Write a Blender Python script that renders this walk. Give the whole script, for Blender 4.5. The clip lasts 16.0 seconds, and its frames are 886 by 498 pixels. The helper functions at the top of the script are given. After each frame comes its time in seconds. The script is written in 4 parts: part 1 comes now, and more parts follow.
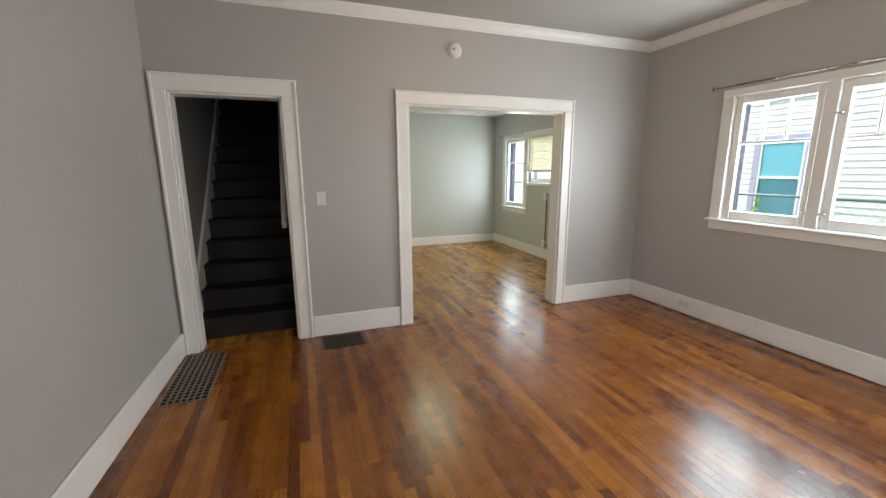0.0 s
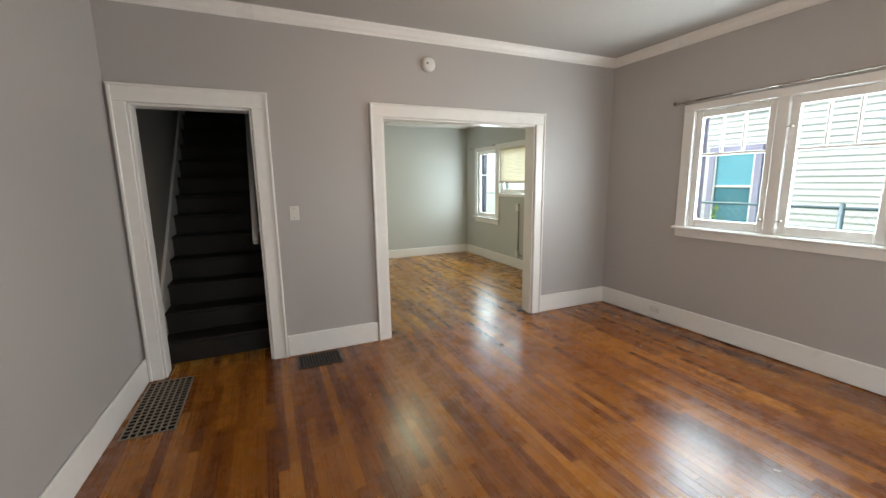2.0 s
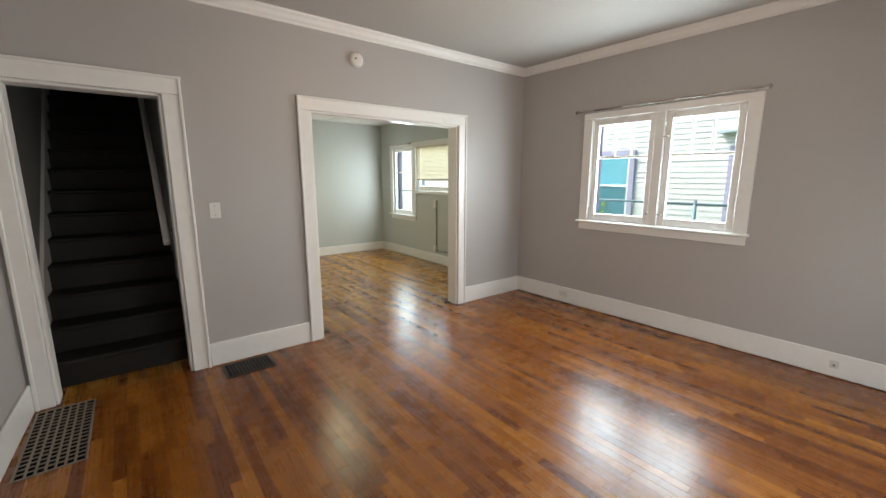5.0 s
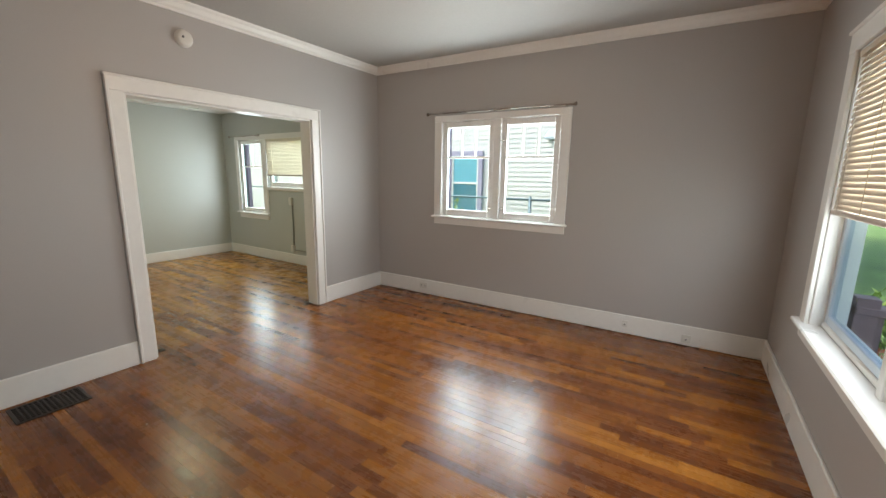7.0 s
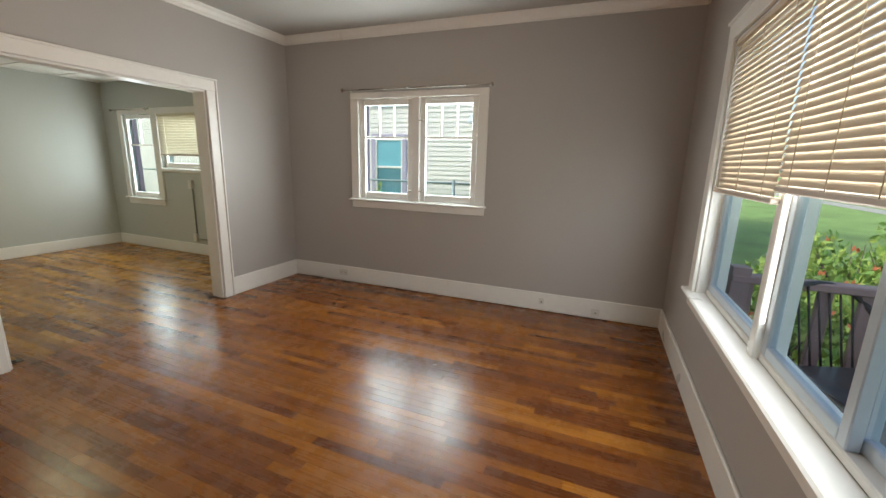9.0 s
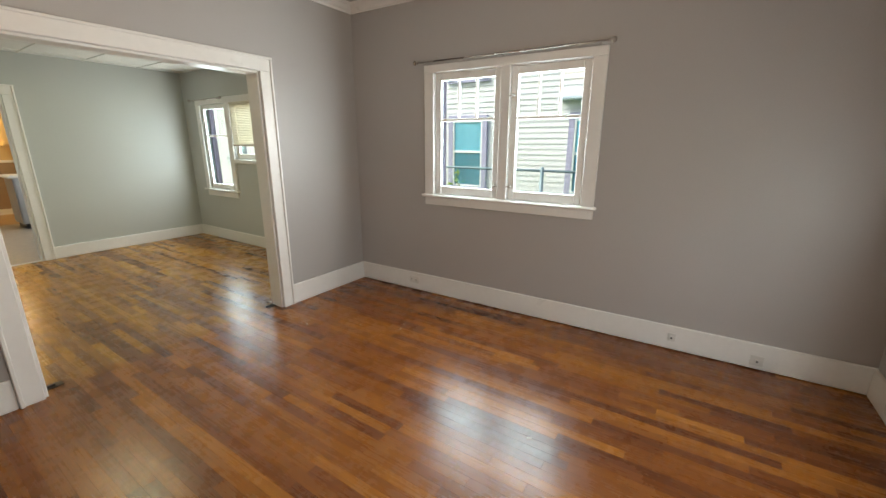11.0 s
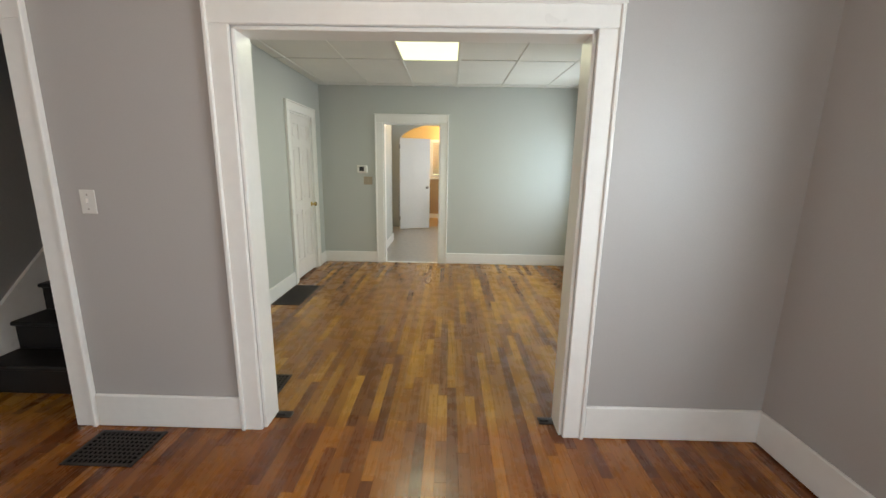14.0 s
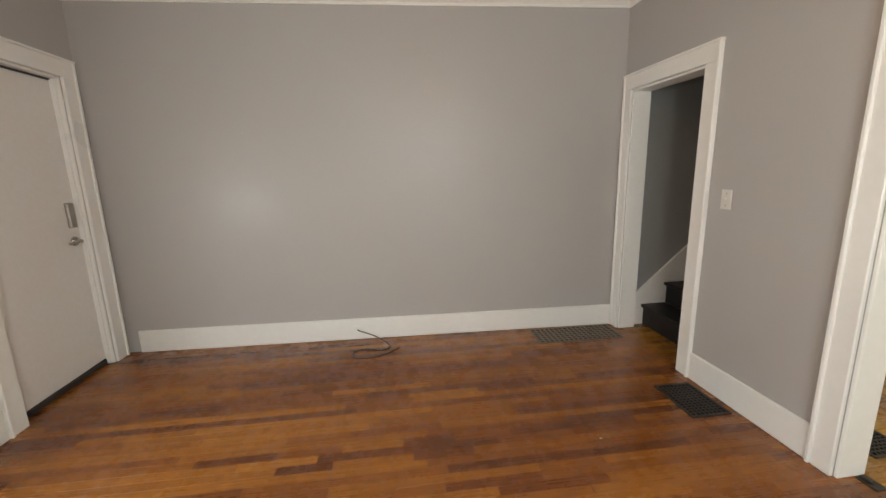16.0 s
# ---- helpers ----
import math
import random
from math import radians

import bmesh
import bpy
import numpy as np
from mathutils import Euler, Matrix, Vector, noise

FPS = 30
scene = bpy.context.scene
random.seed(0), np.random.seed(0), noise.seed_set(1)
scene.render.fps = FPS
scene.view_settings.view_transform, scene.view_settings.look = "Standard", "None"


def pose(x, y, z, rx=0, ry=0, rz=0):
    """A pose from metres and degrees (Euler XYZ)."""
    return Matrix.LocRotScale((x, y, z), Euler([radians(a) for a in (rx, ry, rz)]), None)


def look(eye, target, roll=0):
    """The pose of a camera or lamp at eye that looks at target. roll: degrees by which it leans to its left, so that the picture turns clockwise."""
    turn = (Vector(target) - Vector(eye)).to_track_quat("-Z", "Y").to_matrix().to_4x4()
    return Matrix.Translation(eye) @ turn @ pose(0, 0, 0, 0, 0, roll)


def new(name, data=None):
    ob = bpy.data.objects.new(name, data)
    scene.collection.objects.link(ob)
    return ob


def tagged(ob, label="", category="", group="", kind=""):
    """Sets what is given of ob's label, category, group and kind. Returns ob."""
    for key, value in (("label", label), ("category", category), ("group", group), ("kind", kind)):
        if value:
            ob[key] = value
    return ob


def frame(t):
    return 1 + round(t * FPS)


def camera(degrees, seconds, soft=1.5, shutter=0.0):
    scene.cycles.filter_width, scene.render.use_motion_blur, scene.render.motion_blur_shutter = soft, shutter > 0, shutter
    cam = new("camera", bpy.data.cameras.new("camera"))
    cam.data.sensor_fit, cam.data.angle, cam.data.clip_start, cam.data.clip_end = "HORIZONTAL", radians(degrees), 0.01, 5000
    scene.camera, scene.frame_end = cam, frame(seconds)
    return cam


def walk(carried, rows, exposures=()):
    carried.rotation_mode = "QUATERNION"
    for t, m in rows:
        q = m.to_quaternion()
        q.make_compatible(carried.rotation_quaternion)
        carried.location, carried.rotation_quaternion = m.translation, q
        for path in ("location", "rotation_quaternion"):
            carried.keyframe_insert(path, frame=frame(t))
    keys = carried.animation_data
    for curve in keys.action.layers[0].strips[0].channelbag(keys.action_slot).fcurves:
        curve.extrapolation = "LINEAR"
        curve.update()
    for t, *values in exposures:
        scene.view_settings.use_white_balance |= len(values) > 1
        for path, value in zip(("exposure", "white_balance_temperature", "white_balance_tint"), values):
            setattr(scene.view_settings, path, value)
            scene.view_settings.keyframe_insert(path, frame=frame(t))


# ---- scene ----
cam = camera(96.3, 16.0)
PATH = [
    (0, (0.219, 0.16, 1.474), (0.878, 2.007, 1.081), -0.3),
    (0.5, (0.156, 0.175, 1.471), (0.823, 2.022, 1.091), -0.2),
    (1, (0.202, 0.193, 1.476), (0.867, 2.036, 1.076), -0.3),
    (1.5, (0.232, 0.212, 1.462), (0.898, 2.058, 1.076), -0.4),
    (2, (0.17, 0.209, 1.487), (0.97, 2.01, 1.146), -0.8),
    (2.5, (0.054, 0.205, 1.48), (1.1, 1.879, 1.156), -0.3),
    (3, (0.064, 0.205, 1.496), (1.326, 1.706, 1.104), 0.4),
    (3.5, (0.101, 0.224, 1.453), (1.363, 1.725, 1.061), 0.4),
    (6, (-0.218, 0.257, 1.5), (0.964, 1.836, 1.17), -0.3),
    (6.5, (-0.18, 0.217, 1.491), (1.291, 1.524, 1.134), 0.3),
    (7, (-0.116, 0.173, 1.494), (1.541, 1.23, 1.125), 0.9),
    (7.5, (-0.087, 0.142, 1.476), (1.7, 0.965, 1.115), 1.0),
    (8, (-0.057, 0.12, 1.442), (1.782, 0.808, 1.06), 2.1),
    (10.5, (0.448, 0.37, 1.458), (2.122, 1.323, 0.92), 0.4),
    (11, (0.74, 0.591, 1.49), (2.355, 1.651, 0.972), 0.2),
    (11.5, (1.061, 0.802, 1.464), (2.584, 2.013, 1.001), -0.7),
    (12, (1.36, 1.032, 1.477), (2.554, 2.571, 1.022), 1.0),
    (12.5, (1.609, 1.282, 1.473), (2.611, 2.959, 1.046), 0.6),
    (13, (1.874, 1.449, 1.455), (2.568, 3.275, 1.027), -0.4),
    (13.5, (2.054, 1.6, 1.435), (2.364, 3.523, 0.982), 0.4),
    (14, (2.159, 1.789, 1.442), (2.133, 3.746, 1.028), 1.0),
    (14.5, (2.208, 1.887, 1.459), (1.531, 3.717, 1.018), -1.1),
    (15, (2.289, 1.867, 1.418), (0.883, 3.211, 0.951), -0.7),
    (15.5, (2.368, 1.796, 1.418), (0.582, 2.614, 1.042), -1.3),
    (16, (2.528, 1.738, 1.451), (0.583, 1.981, 1.058), -1.4),
]
# exposure in stops and white balance, as the camera adapts on the way
DIM = 2.95
EXPOSED = [(0, 4.95, 7000), (3.5, 4.9, 7000), (6, 4.95, 7050), (7, 4.75, 7150), (8, 4.4, 7350), (10.5, 4.75, 7550), (11.5, 4.7, 7000), (12.5, 4.5, 6300), (13, 4.55, 6200),
           (13.5, 4.9, 6600), (14, 4.95, 6850), (15, 4.95, 7200), (16, 5.15, 7500)]
walk(cam, [(t, look(eye, target, roll)) for t, eye, target, roll in PATH],
     [(t, e - DIM, k, 10) for t, e, k in EXPOSED])

# ---- light ----
world = bpy.data.worlds.new("sky")
scene.world = world
world.use_nodes = True
wn = world.node_tree
sky = wn.nodes.new("ShaderNodeTexSky")
sky.sky_type, sky.sun_disc = "NISHITA", False
sky.sun_elevation, sky.sun_rotation = radians(48), radians(-45)
sky.dust_density, sky.air_density = 3.0, 1.0
wn.links.new(sky.outputs[0], wn.nodes["Background"].inputs[0])
wn.nodes["Background"].inputs[1].default_value = 0.095
sun = new("sun", bpy.data.lights.new("sun", "SUN"))
sun.data.energy, sun.data.angle, sun.data.color = 1.0, radians(20), (1.0, 0.96, 0.9)
sun.matrix_world = look((-14.1, 14.1, 22.2), (0, 0, 0))
def lamp(name, kind, place, watts, colour, size):
    ob = new(name, bpy.data.lights.new(name, kind))
    ob.data.energy, ob.data.color = watts, colour
    if kind == "POINT":
        ob.data.shadow_soft_size = size
    else:
        ob.data.shape, ob.data.size, ob.data.size_y = "RECTANGLE", size[0], size[1]
    ob.location = place
    return ob
lamp("ceiling_bulb", "POINT", (1.6, 2.0, 2.55), 3.2, (1.0, 0.6, 0.32), 0.3)
lamp("fluorescent_tube_light", "AREA", (1.94, 5.56, 2.455), 3.2, (0.93, 1.0, 0.74), (0.56, 1.16))
lamp("kitchen_bulb", "POINT", (2.15, 12.0, 2.2), 6, (1.0, 0.68, 0.32), 0.08)
# sky light entering by the windows, one lamp in each opening
SKY = (0.82, 0.92, 1.0)
for name, eye, to, watts, size, hinge_at in (
        ("daylight_side_window", (3.891, 2.065, 1.55), (3.0, 2.065, 1.55), 20, (1.3, 1.0), (3.855, 3.72, 1.3)),
        ("daylight_front_window", (1.925, -0.487, 1.46), (1.925, 1.0, 1.46), 18, (1.72, 1.28), (3.95, -0.435, 1.05)),
        ("daylight_dining_window", (4.036, 6.76, 1.4), (3.0, 6.76, 1.4), 7, (0.62, 1.15), (0, 0, 0)),
        # added lamp in an unseen hall opening, to brighten the hall door
        ("daylight_unseen_hall_opening", (3.49, 9.2, 1.55), (1.0, 9.2, 1.55), 9, (1.55, 0.68), (0, 0, 0)),
        ("daylight_dining_high_window", (4.058, 5.65, 1.62), (3.0, 5.65, 1.62), 9, (1.2, 0.7), (0, 0, 0))):
    ob = lamp(name, "AREA", eye, watts, SKY, size)
    ob.matrix_world = pose(hinge_at[0], hinge_at[1], 0, 0, 0, hinge_at[2]) @ pose(-hinge_at[0], -hinge_at[1], 0) @ look(eye, to)

# ---- materials ----
def shader(name):
    m = bpy.data.materials.new(name)
    m.use_nodes = True
    return m, m.node_tree, m.node_tree.nodes["Principled BSDF"]

def paint(name, rgb, rough=0.5, spread=0.08, grain=40, blotch=1.6, bump=0.15, metal=0.0, spec=0.5, stretch=(1, 1, 1)):
    """Paint of one colour with fine grain, broad blotches and slight relief."""
    m, nt, b = shader(name)
    tc = nt.nodes.new("ShaderNodeTexCoord")
    mp = nt.nodes.new("ShaderNodeMapping")
    mp.inputs["Scale"].default_value = stretch
    geo = nt.nodes.new("ShaderNodeNewGeometry")
    nt.links.new(geo.outputs["Position"], mp.inputs[0])
    fine, broad = nt.nodes.new("ShaderNodeTexNoise"), nt.nodes.new("ShaderNodeTexNoise")
    for n, sc, de in ((fine, grain, 4), (broad, blotch, 3)):
        n.inputs["Scale"].default_value, n.inputs["Detail"].default_value = sc, de
        nt.links.new(mp.outputs[0], n.inputs["Vector"])
    add = nt.nodes.new("ShaderNodeMath")
    nt.links.new(fine.outputs["Fac"], add.inputs[0]), nt.links.new(broad.outputs["Fac"], add.inputs[1])
    rng = nt.nodes.new("ShaderNodeMapRange")
    rng.inputs["From Min"].default_value, rng.inputs["From Max"].default_value = 0.6, 1.4
    rng.inputs["To Min"].default_value, rng.inputs["To Max"].default_value = 1 - spread, 1 + spread
    nt.links.new(add.outputs[0], rng.inputs[0])
    mul = nt.nodes.new("ShaderNodeVectorMath")
    mul.operation = "SCALE"
    mul.inputs[0].default_value = rgb
    nt.links.new(rng.outputs[0], mul.inputs["Scale"])
    nt.links.new(mul.outputs[0], b.inputs["Base Color"])
    rr = nt.nodes.new("ShaderNodeMapRange")
    rr.inputs["From Min"].default_value, rr.inputs["From Max"].default_value = 0.3, 0.7
    rr.inputs["To Min"].default_value, rr.inputs["To Max"].default_value = max(rough - 0.07, 0.02), min(rough + 0.07, 1)
    nt.links.new(broad.outputs["Fac"], rr.inputs[0])
    nt.links.new(rr.outputs[0], b.inputs["Roughness"])
    b.inputs["Metallic"].default_value, b.inputs["Specular IOR Level"].default_value = metal, spec
    if bump:
        bp = nt.nodes.new("ShaderNodeBump")
        bp.inputs["Strength"].default_value, bp.inputs["Distance"].default_value = bump, 0.002
        nt.links.new(fine.outputs["Fac"], bp.inputs["Height"])
        nt.links.new(bp.outputs[0], b.inputs["Normal"])
    return m

def oak(name, by_object, ramp):
    """Varnished oak strips: a tone for each strip, flat-sawn figure, pores, worn varnish, old stains."""
    m, nt, b = shader(name)
    def node(kind, **inputs):
        n = nt.nodes.new("ShaderNode" + kind)
        for k, v in inputs.items():
            n.inputs[k.replace("_", " ")].default_value = v
        return n
    def span(src, a, c, d, e):
        n = node("MapRange", From_Min=a, From_Max=c, To_Min=d, To_Max=e)
        nt.links.new(src, n.inputs[0])
        return n.outputs[0]
    def calc(op, p, q):
        n = nt.nodes.new("ShaderNodeMath")
        n.operation = op
        for k, v in enumerate((p, q)):
            if isinstance(v, (int, float)):
                n.inputs[k].default_value = v
            else:
                nt.links.new(v, n.inputs[k])
        return n.outputs[0]
    geo = node("NewGeometry")
    rnd = node("ObjectInfo").outputs["Random"] if by_object else geo.outputs["Random Per Island"]
    shift = nt.nodes.new("ShaderNodeVectorMath")
    shift.operation = "SCALE"
    shift.inputs[0].default_value = (3.1, 17.0, 5.0)
    nt.links.new(rnd, shift.inputs["Scale"])
    pos = nt.nodes.new("ShaderNodeVectorMath")
    nt.links.new(geo.outputs["Position"], pos.inputs[0]), nt.links.new(shift.outputs[0], pos.inputs[1])
    def stretched(y):
        mp = nt.nodes.new("ShaderNodeMapping")
        mp.inputs["Scale"].default_value = (1, y, 1)
        nt.links.new(pos.outputs[0], mp.inputs[0])
        return mp.outputs[0]
    def noise(vec, scale, detail, rough=0.5):
        n = node("TexNoise", Scale=scale, Detail=detail, Roughness=rough)
        nt.links.new(vec, n.inputs["Vector"])
        return n.outputs["Fac"]
    grain = noise(stretched(0.03), 90, 4, 0.6)
    pores = noise(stretched(0.012), 420, 2, 0.6)
    # flat-sawn figure: contour lines of a long smooth noise
    rings = calc("PINGPONG", calc("MULTIPLY", noise(stretched(0.11), 11, 1.5, 0.45), 9.0), 0.5)
    wear = noise(geo.outputs["Position"], 1.3, 5)
    stain = noise(geo.outputs["Position"], 3.1, 6, 0.62)
    tone = calc("ADD", rnd, span(grain, 0.25, 0.75, -0.07, 0.07))
    tone = calc("ADD", tone, span(rings, 0.0, 0.5, -0.05, 0.05))
    tone = calc("ADD", tone, span(wear, 0.3, 0.7, -0.05, 0.05))
    cr = nt.nodes.new("ShaderNodeValToRGB")
    els = cr.color_ramp.elements
    els[0].position, els[0].color = ramp[0][0], (*ramp[0][1], 1)
    els[1].position, els[1].color = ramp[-1][0], (*ramp[-1][1], 1)
    for at, c in ramp[1:-1]:
        els.new(at).color = (*c, 1)
    nt.links.new(tone, cr.inputs[0])
    dirt = calc("MULTIPLY", span(pores, 0.30, 0.5, 0.8, 1.0), span(stain, 0.26, 0.42, 0.96, 1.0))
    mul = nt.nodes.new("ShaderNodeVectorMath")
    mul.operation = "SCALE"
    nt.links.new(cr.outputs[0], mul.inputs[0]), nt.links.new(dirt, mul.inputs["Scale"])
    # the dining lamp's yellow-green light, put into the colour of the strips
    sep = node("SeparateXYZ")
    nt.links.new(geo.outputs["Position"], sep.inputs[0])
    dining_light = nt.nodes.new("ShaderNodeMix")
    dining_light.data_type = "RGBA"
    dining_light.blend_type = "MULTIPLY"
    tints = [k for k in dining_light.inputs if k.type == "RGBA"]
    tints[1].default_value = (1.25, 1.7, 1.9, 1)
    nt.links.new(span(sep.outputs["Y"], 3.7, 3.9, 0.0, 1.0), dining_light.inputs[0])
    nt.links.new(mul.outputs[0], tints[0])
    nt.links.new([k for k in dining_light.outputs if k.type == "RGBA"][0], b.inputs["Base Color"])
    b.inputs["Specular IOR Level"].default_value = 0.65
    scuff = noise(geo.outputs["Position"], 7, 7, 0.65)
    gloss = calc("ADD", span(scuff, 0.3, 0.7, *FLOOR_ROUGH), span(grain, 0.3, 0.7, -0.03, 0.03))
    nt.links.new(gloss, b.inputs["Roughness"])
    bp = node("Bump", Strength=0.05, Distance=0.0006)
    nt.links.new(calc("ADD", grain, calc("MULTIPLY", scuff, 1.5)), bp.inputs["Height"])
    nt.links.new(bp.outputs[0], b.inputs["Normal"])
    return m

def glass(name, tint=(1, 1, 1), rough=0.0):
    """Thin window glass: clear, with a faint gloss."""
    m, nt, b = shader(name)
    nt.nodes.remove(b)
    clear, gloss, mix = (nt.nodes.new("ShaderNode" + k) for k in ("BsdfTransparent", "BsdfGlossy", "MixShader"))
    clear.inputs[0].default_value = (*tint, 1)
    gloss.inputs["Roughness"].default_value = 0.02 + rough
    mix.inputs[0].default_value = 0.035
    nt.links.new(clear.outputs[0], mix.inputs[1]), nt.links.new(gloss.outputs[0], mix.inputs[2])
    nt.links.new(mix.outputs[0], nt.nodes["Material Output"].inputs[0])
    return m

def glow(name, rgb, strength):
    m, nt, b = shader(name)
    b.inputs["Base Color"].default_value = (*rgb, 1)
    b.inputs["Emission Color"].default_value, b.inputs["Emission Strength"].default_value = (*rgb, 1), strength
    return m

def leaf(name, a, c):
    m, nt, b = shader(name)
    geo, cr = nt.nodes.new("ShaderNodeNewGeometry"), nt.nodes.new("ShaderNodeValToRGB")
    cr.color_ramp.elements[0].color, cr.color_ramp.elements[1].color = (*a, 1), (*c, 1)
    nt.links.new(geo.outputs["Random Per Island"], cr.inputs[0]), nt.links.new(cr.outputs[0], b.inputs["Base Color"])
    b.inputs["Roughness"].default_value = 0.6
    return m

FLOOR_ROUGH = (0.22, 0.33)
OAK = [(0.0, (0.12, 0.031, 0.005)), (0.12, (0.155, 0.041, 0.0058)), (0.27, (0.21, 0.06, 0.0078)), (0.6, (0.265, 0.084, 0.0105)), (0.85, (0.335, 0.115, 0.0145)), (1.05, (0.41, 0.152, 0.022))]
M_OAK_PART, M_OAK_REST = oak("varnished_oak_strip", True, OAK), oak("varnished_oak_floor", False, OAK)
M_SUBFLOOR = paint("dark_joint", (0.02, 0.01, 0.006), 0.8)
M_WALL = paint("grey_wall_paint", (0.46, 0.437, 0.425), 0.42, 0.03, 140, 0.9, 0.12)
# the same grey, paler and greener to carry the fluorescent light in its colour
M_WALL2 = paint("green_lit_grey_paint", (0.53, 0.55, 0.525), 0.42, 0.03, 140, 0.9, 0.12)
M_CEIL = paint("ceiling_paint", (0.48, 0.465, 0.44), 0.7, 0.05, 60, 0.7, 0.2)
M_TRIM = paint("white_trim_paint", (0.86, 0.845, 0.815), 0.34, 0.03, 22, 2.6, 0.06)
M_DOOR = paint("white_door_paint", (0.78, 0.75, 0.72), 0.4, 0.04, 30, 1.5, 0.12)
M_TILE = paint("ceiling_tile", (0.78, 0.78, 0.74), 0.9, 0.06, 160, 2, 0.5)
M_TBAR = paint("ceiling_tbar", (0.75, 0.75, 0.71), 0.5, 0.03)
M_STAIR = paint("dark_stair_paint", (0.009, 0.007, 0.0065), 0.55, 0.3, 30, 3, 0.2)
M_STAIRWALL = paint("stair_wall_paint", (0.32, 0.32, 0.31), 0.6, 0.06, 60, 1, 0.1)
# white vinyl with its bluish shade put into the colour; the hood's own blue
M_VINYL = paint("blue_grey_vinyl", (0.52, 0.59, 0.66), 0.35, 0.03)
M_RAIL = paint("blind_rail", (0.55, 0.46, 0.38), 0.5, 0.08)
M_NICKEL = paint("brushed_nickel", (0.42, 0.38, 0.34), 0.3, 0.1, 80, 4, 0.05, 1.0)
M_BRASS = paint("polished_brass", (0.6, 0.42, 0.14), 0.25, 0.08, 60, 4, 0.0, 1.0)
M_IRON = paint("dark_iron_register", (0.055, 0.045, 0.04), 0.45, 0.25, 70, 8, 0.2, 0.6)
M_TANIRON = paint("tan_iron_grate", (0.26, 0.21, 0.165), 0.5, 0.25, 70, 8, 0.2, 0.1)
# black that puts the shade of an unlit depth into the colour
M_DEPTH_SHADE = paint("black_depth_shade", (0.004, 0.0035, 0.003), 0.9, 0.2, spec=0.0)
M_PLASTIC = paint("white_plastic", (0.74, 0.72, 0.68), 0.35, 0.02, 60, 5, 0.02)
M_BEIGE = paint("tan_plastic", (0.42, 0.35, 0.26), 0.4, 0.04)
M_DARKPL = paint("dark_plastic", (0.03, 0.03, 0.032), 0.35, 0.1)
M_CONDUIT = paint("painted_conduit", (0.3, 0.31, 0.28), 0.45, 0.05)
M_HALL = paint("grey_stone_vinyl", (0.36, 0.33, 0.3), 0.35, 0.25, 14, 2.5, 0.1)
M_KFLOOR = paint("tan_kitchen_vinyl", (0.42, 0.27, 0.13), 0.4, 0.12, 14, 3, 0.1)
M_KWALL = paint("cream_kitchen_paint", (0.72, 0.52, 0.24), 0.5, 0.04, 60, 1, 0.1)
M_KWAIN = paint("tan_wainscot", (0.36, 0.25, 0.15), 0.5, 0.08, 60, 2, 0.1)
M_COUNTER = paint("pale_counter", (0.75, 0.74, 0.72), 0.3, 0.05)
M_STEEL = paint("grey_appliance", (0.45, 0.47, 0.5), 0.35, 0.05, 60, 4, 0.03, 0.3)
M_GLASS = glass("window_glass", (0.86, 0.93, 0.96))
M_DIFF = glow("light_diffuser", (0.95, 1.0, 0.6), 0.35)
def cloth(name, rgb, through_light=0.45):
    """Thin cloth that lets part of the daylight through."""
    m, nt, b = shader(name)
    b.inputs["Base Color"].default_value, b.inputs["Roughness"].default_value = (*rgb, 1), 0.8
    tr, mix = nt.nodes.new("ShaderNodeBsdfTranslucent"), nt.nodes.new("ShaderNodeMixShader")
    tr.inputs[0].default_value, mix.inputs[0].default_value = (*rgb, 1), through_light
    nt.links.new(b.outputs[0], mix.inputs[1]), nt.links.new(tr.outputs[0], mix.inputs[2])
    nt.links.new(mix.outputs[0], nt.nodes["Material Output"].inputs[0])
    return m
M_PLEAT = cloth("cream_pleated_cloth", (0.78, 0.73, 0.62), 0.22)
M_BLIND = cloth("blind_slat", (0.7, 0.6, 0.48), 0.1)
M_SHADEGLASS = glow("frosted_lamp_shade", (1.0, 0.8, 0.55), 0.25)
M_GLOBE = glow("lamp_globe", (1.0, 0.82, 0.5), 8.0)
M_SIDING = paint("white_siding", (0.7, 0.69, 0.68), 0.55, 0.06, 20, 1.2, 0.15)
M_PINK = paint("faded_mauve_trim", (0.42, 0.32, 0.44), 0.5, 0.08, 20, 2, 0.1)
M_MAUVE = paint("mauve_trim", (0.4, 0.37, 0.51), 0.5, 0.1, 20, 2, 0.1)
M_DARKIN = paint("room_behind_glass", (0.13, 0.34, 0.39), 0.6, 0.2, 6, 1.5, 0)
M_SHADE = paint("teal_window_shade", (0.3, 0.68, 0.75), 0.6, 0.05)
M_FENCE = paint("grey_blue_metal", (0.22, 0.3, 0.34), 0.45, 0.1, 40, 3, 0.1, 0.3)
M_DECK = paint("porch_boards", (0.3, 0.28, 0.26), 0.6, 0.15, 20, 3, 0.2)
M_PORCH = paint("red_brown_rail_paint", (0.32, 0.21, 0.22), 0.55, 0.15, 30, 3, 0.2)
M_GRASS = paint("lawn", (0.2, 0.32, 0.1), 0.9, 0.5, 14, 0.6, 0.6)
M_ROAD = paint("asphalt", (0.06, 0.06, 0.06), 0.85, 0.15, 60, 0.5, 0.4)
M_WALK = paint("concrete", (0.4, 0.39, 0.37), 0.8, 0.12, 30, 0.8, 0.3)
M_LEAF = leaf("garden_leaves", (0.1, 0.24, 0.05), (0.4, 0.5, 0.12))
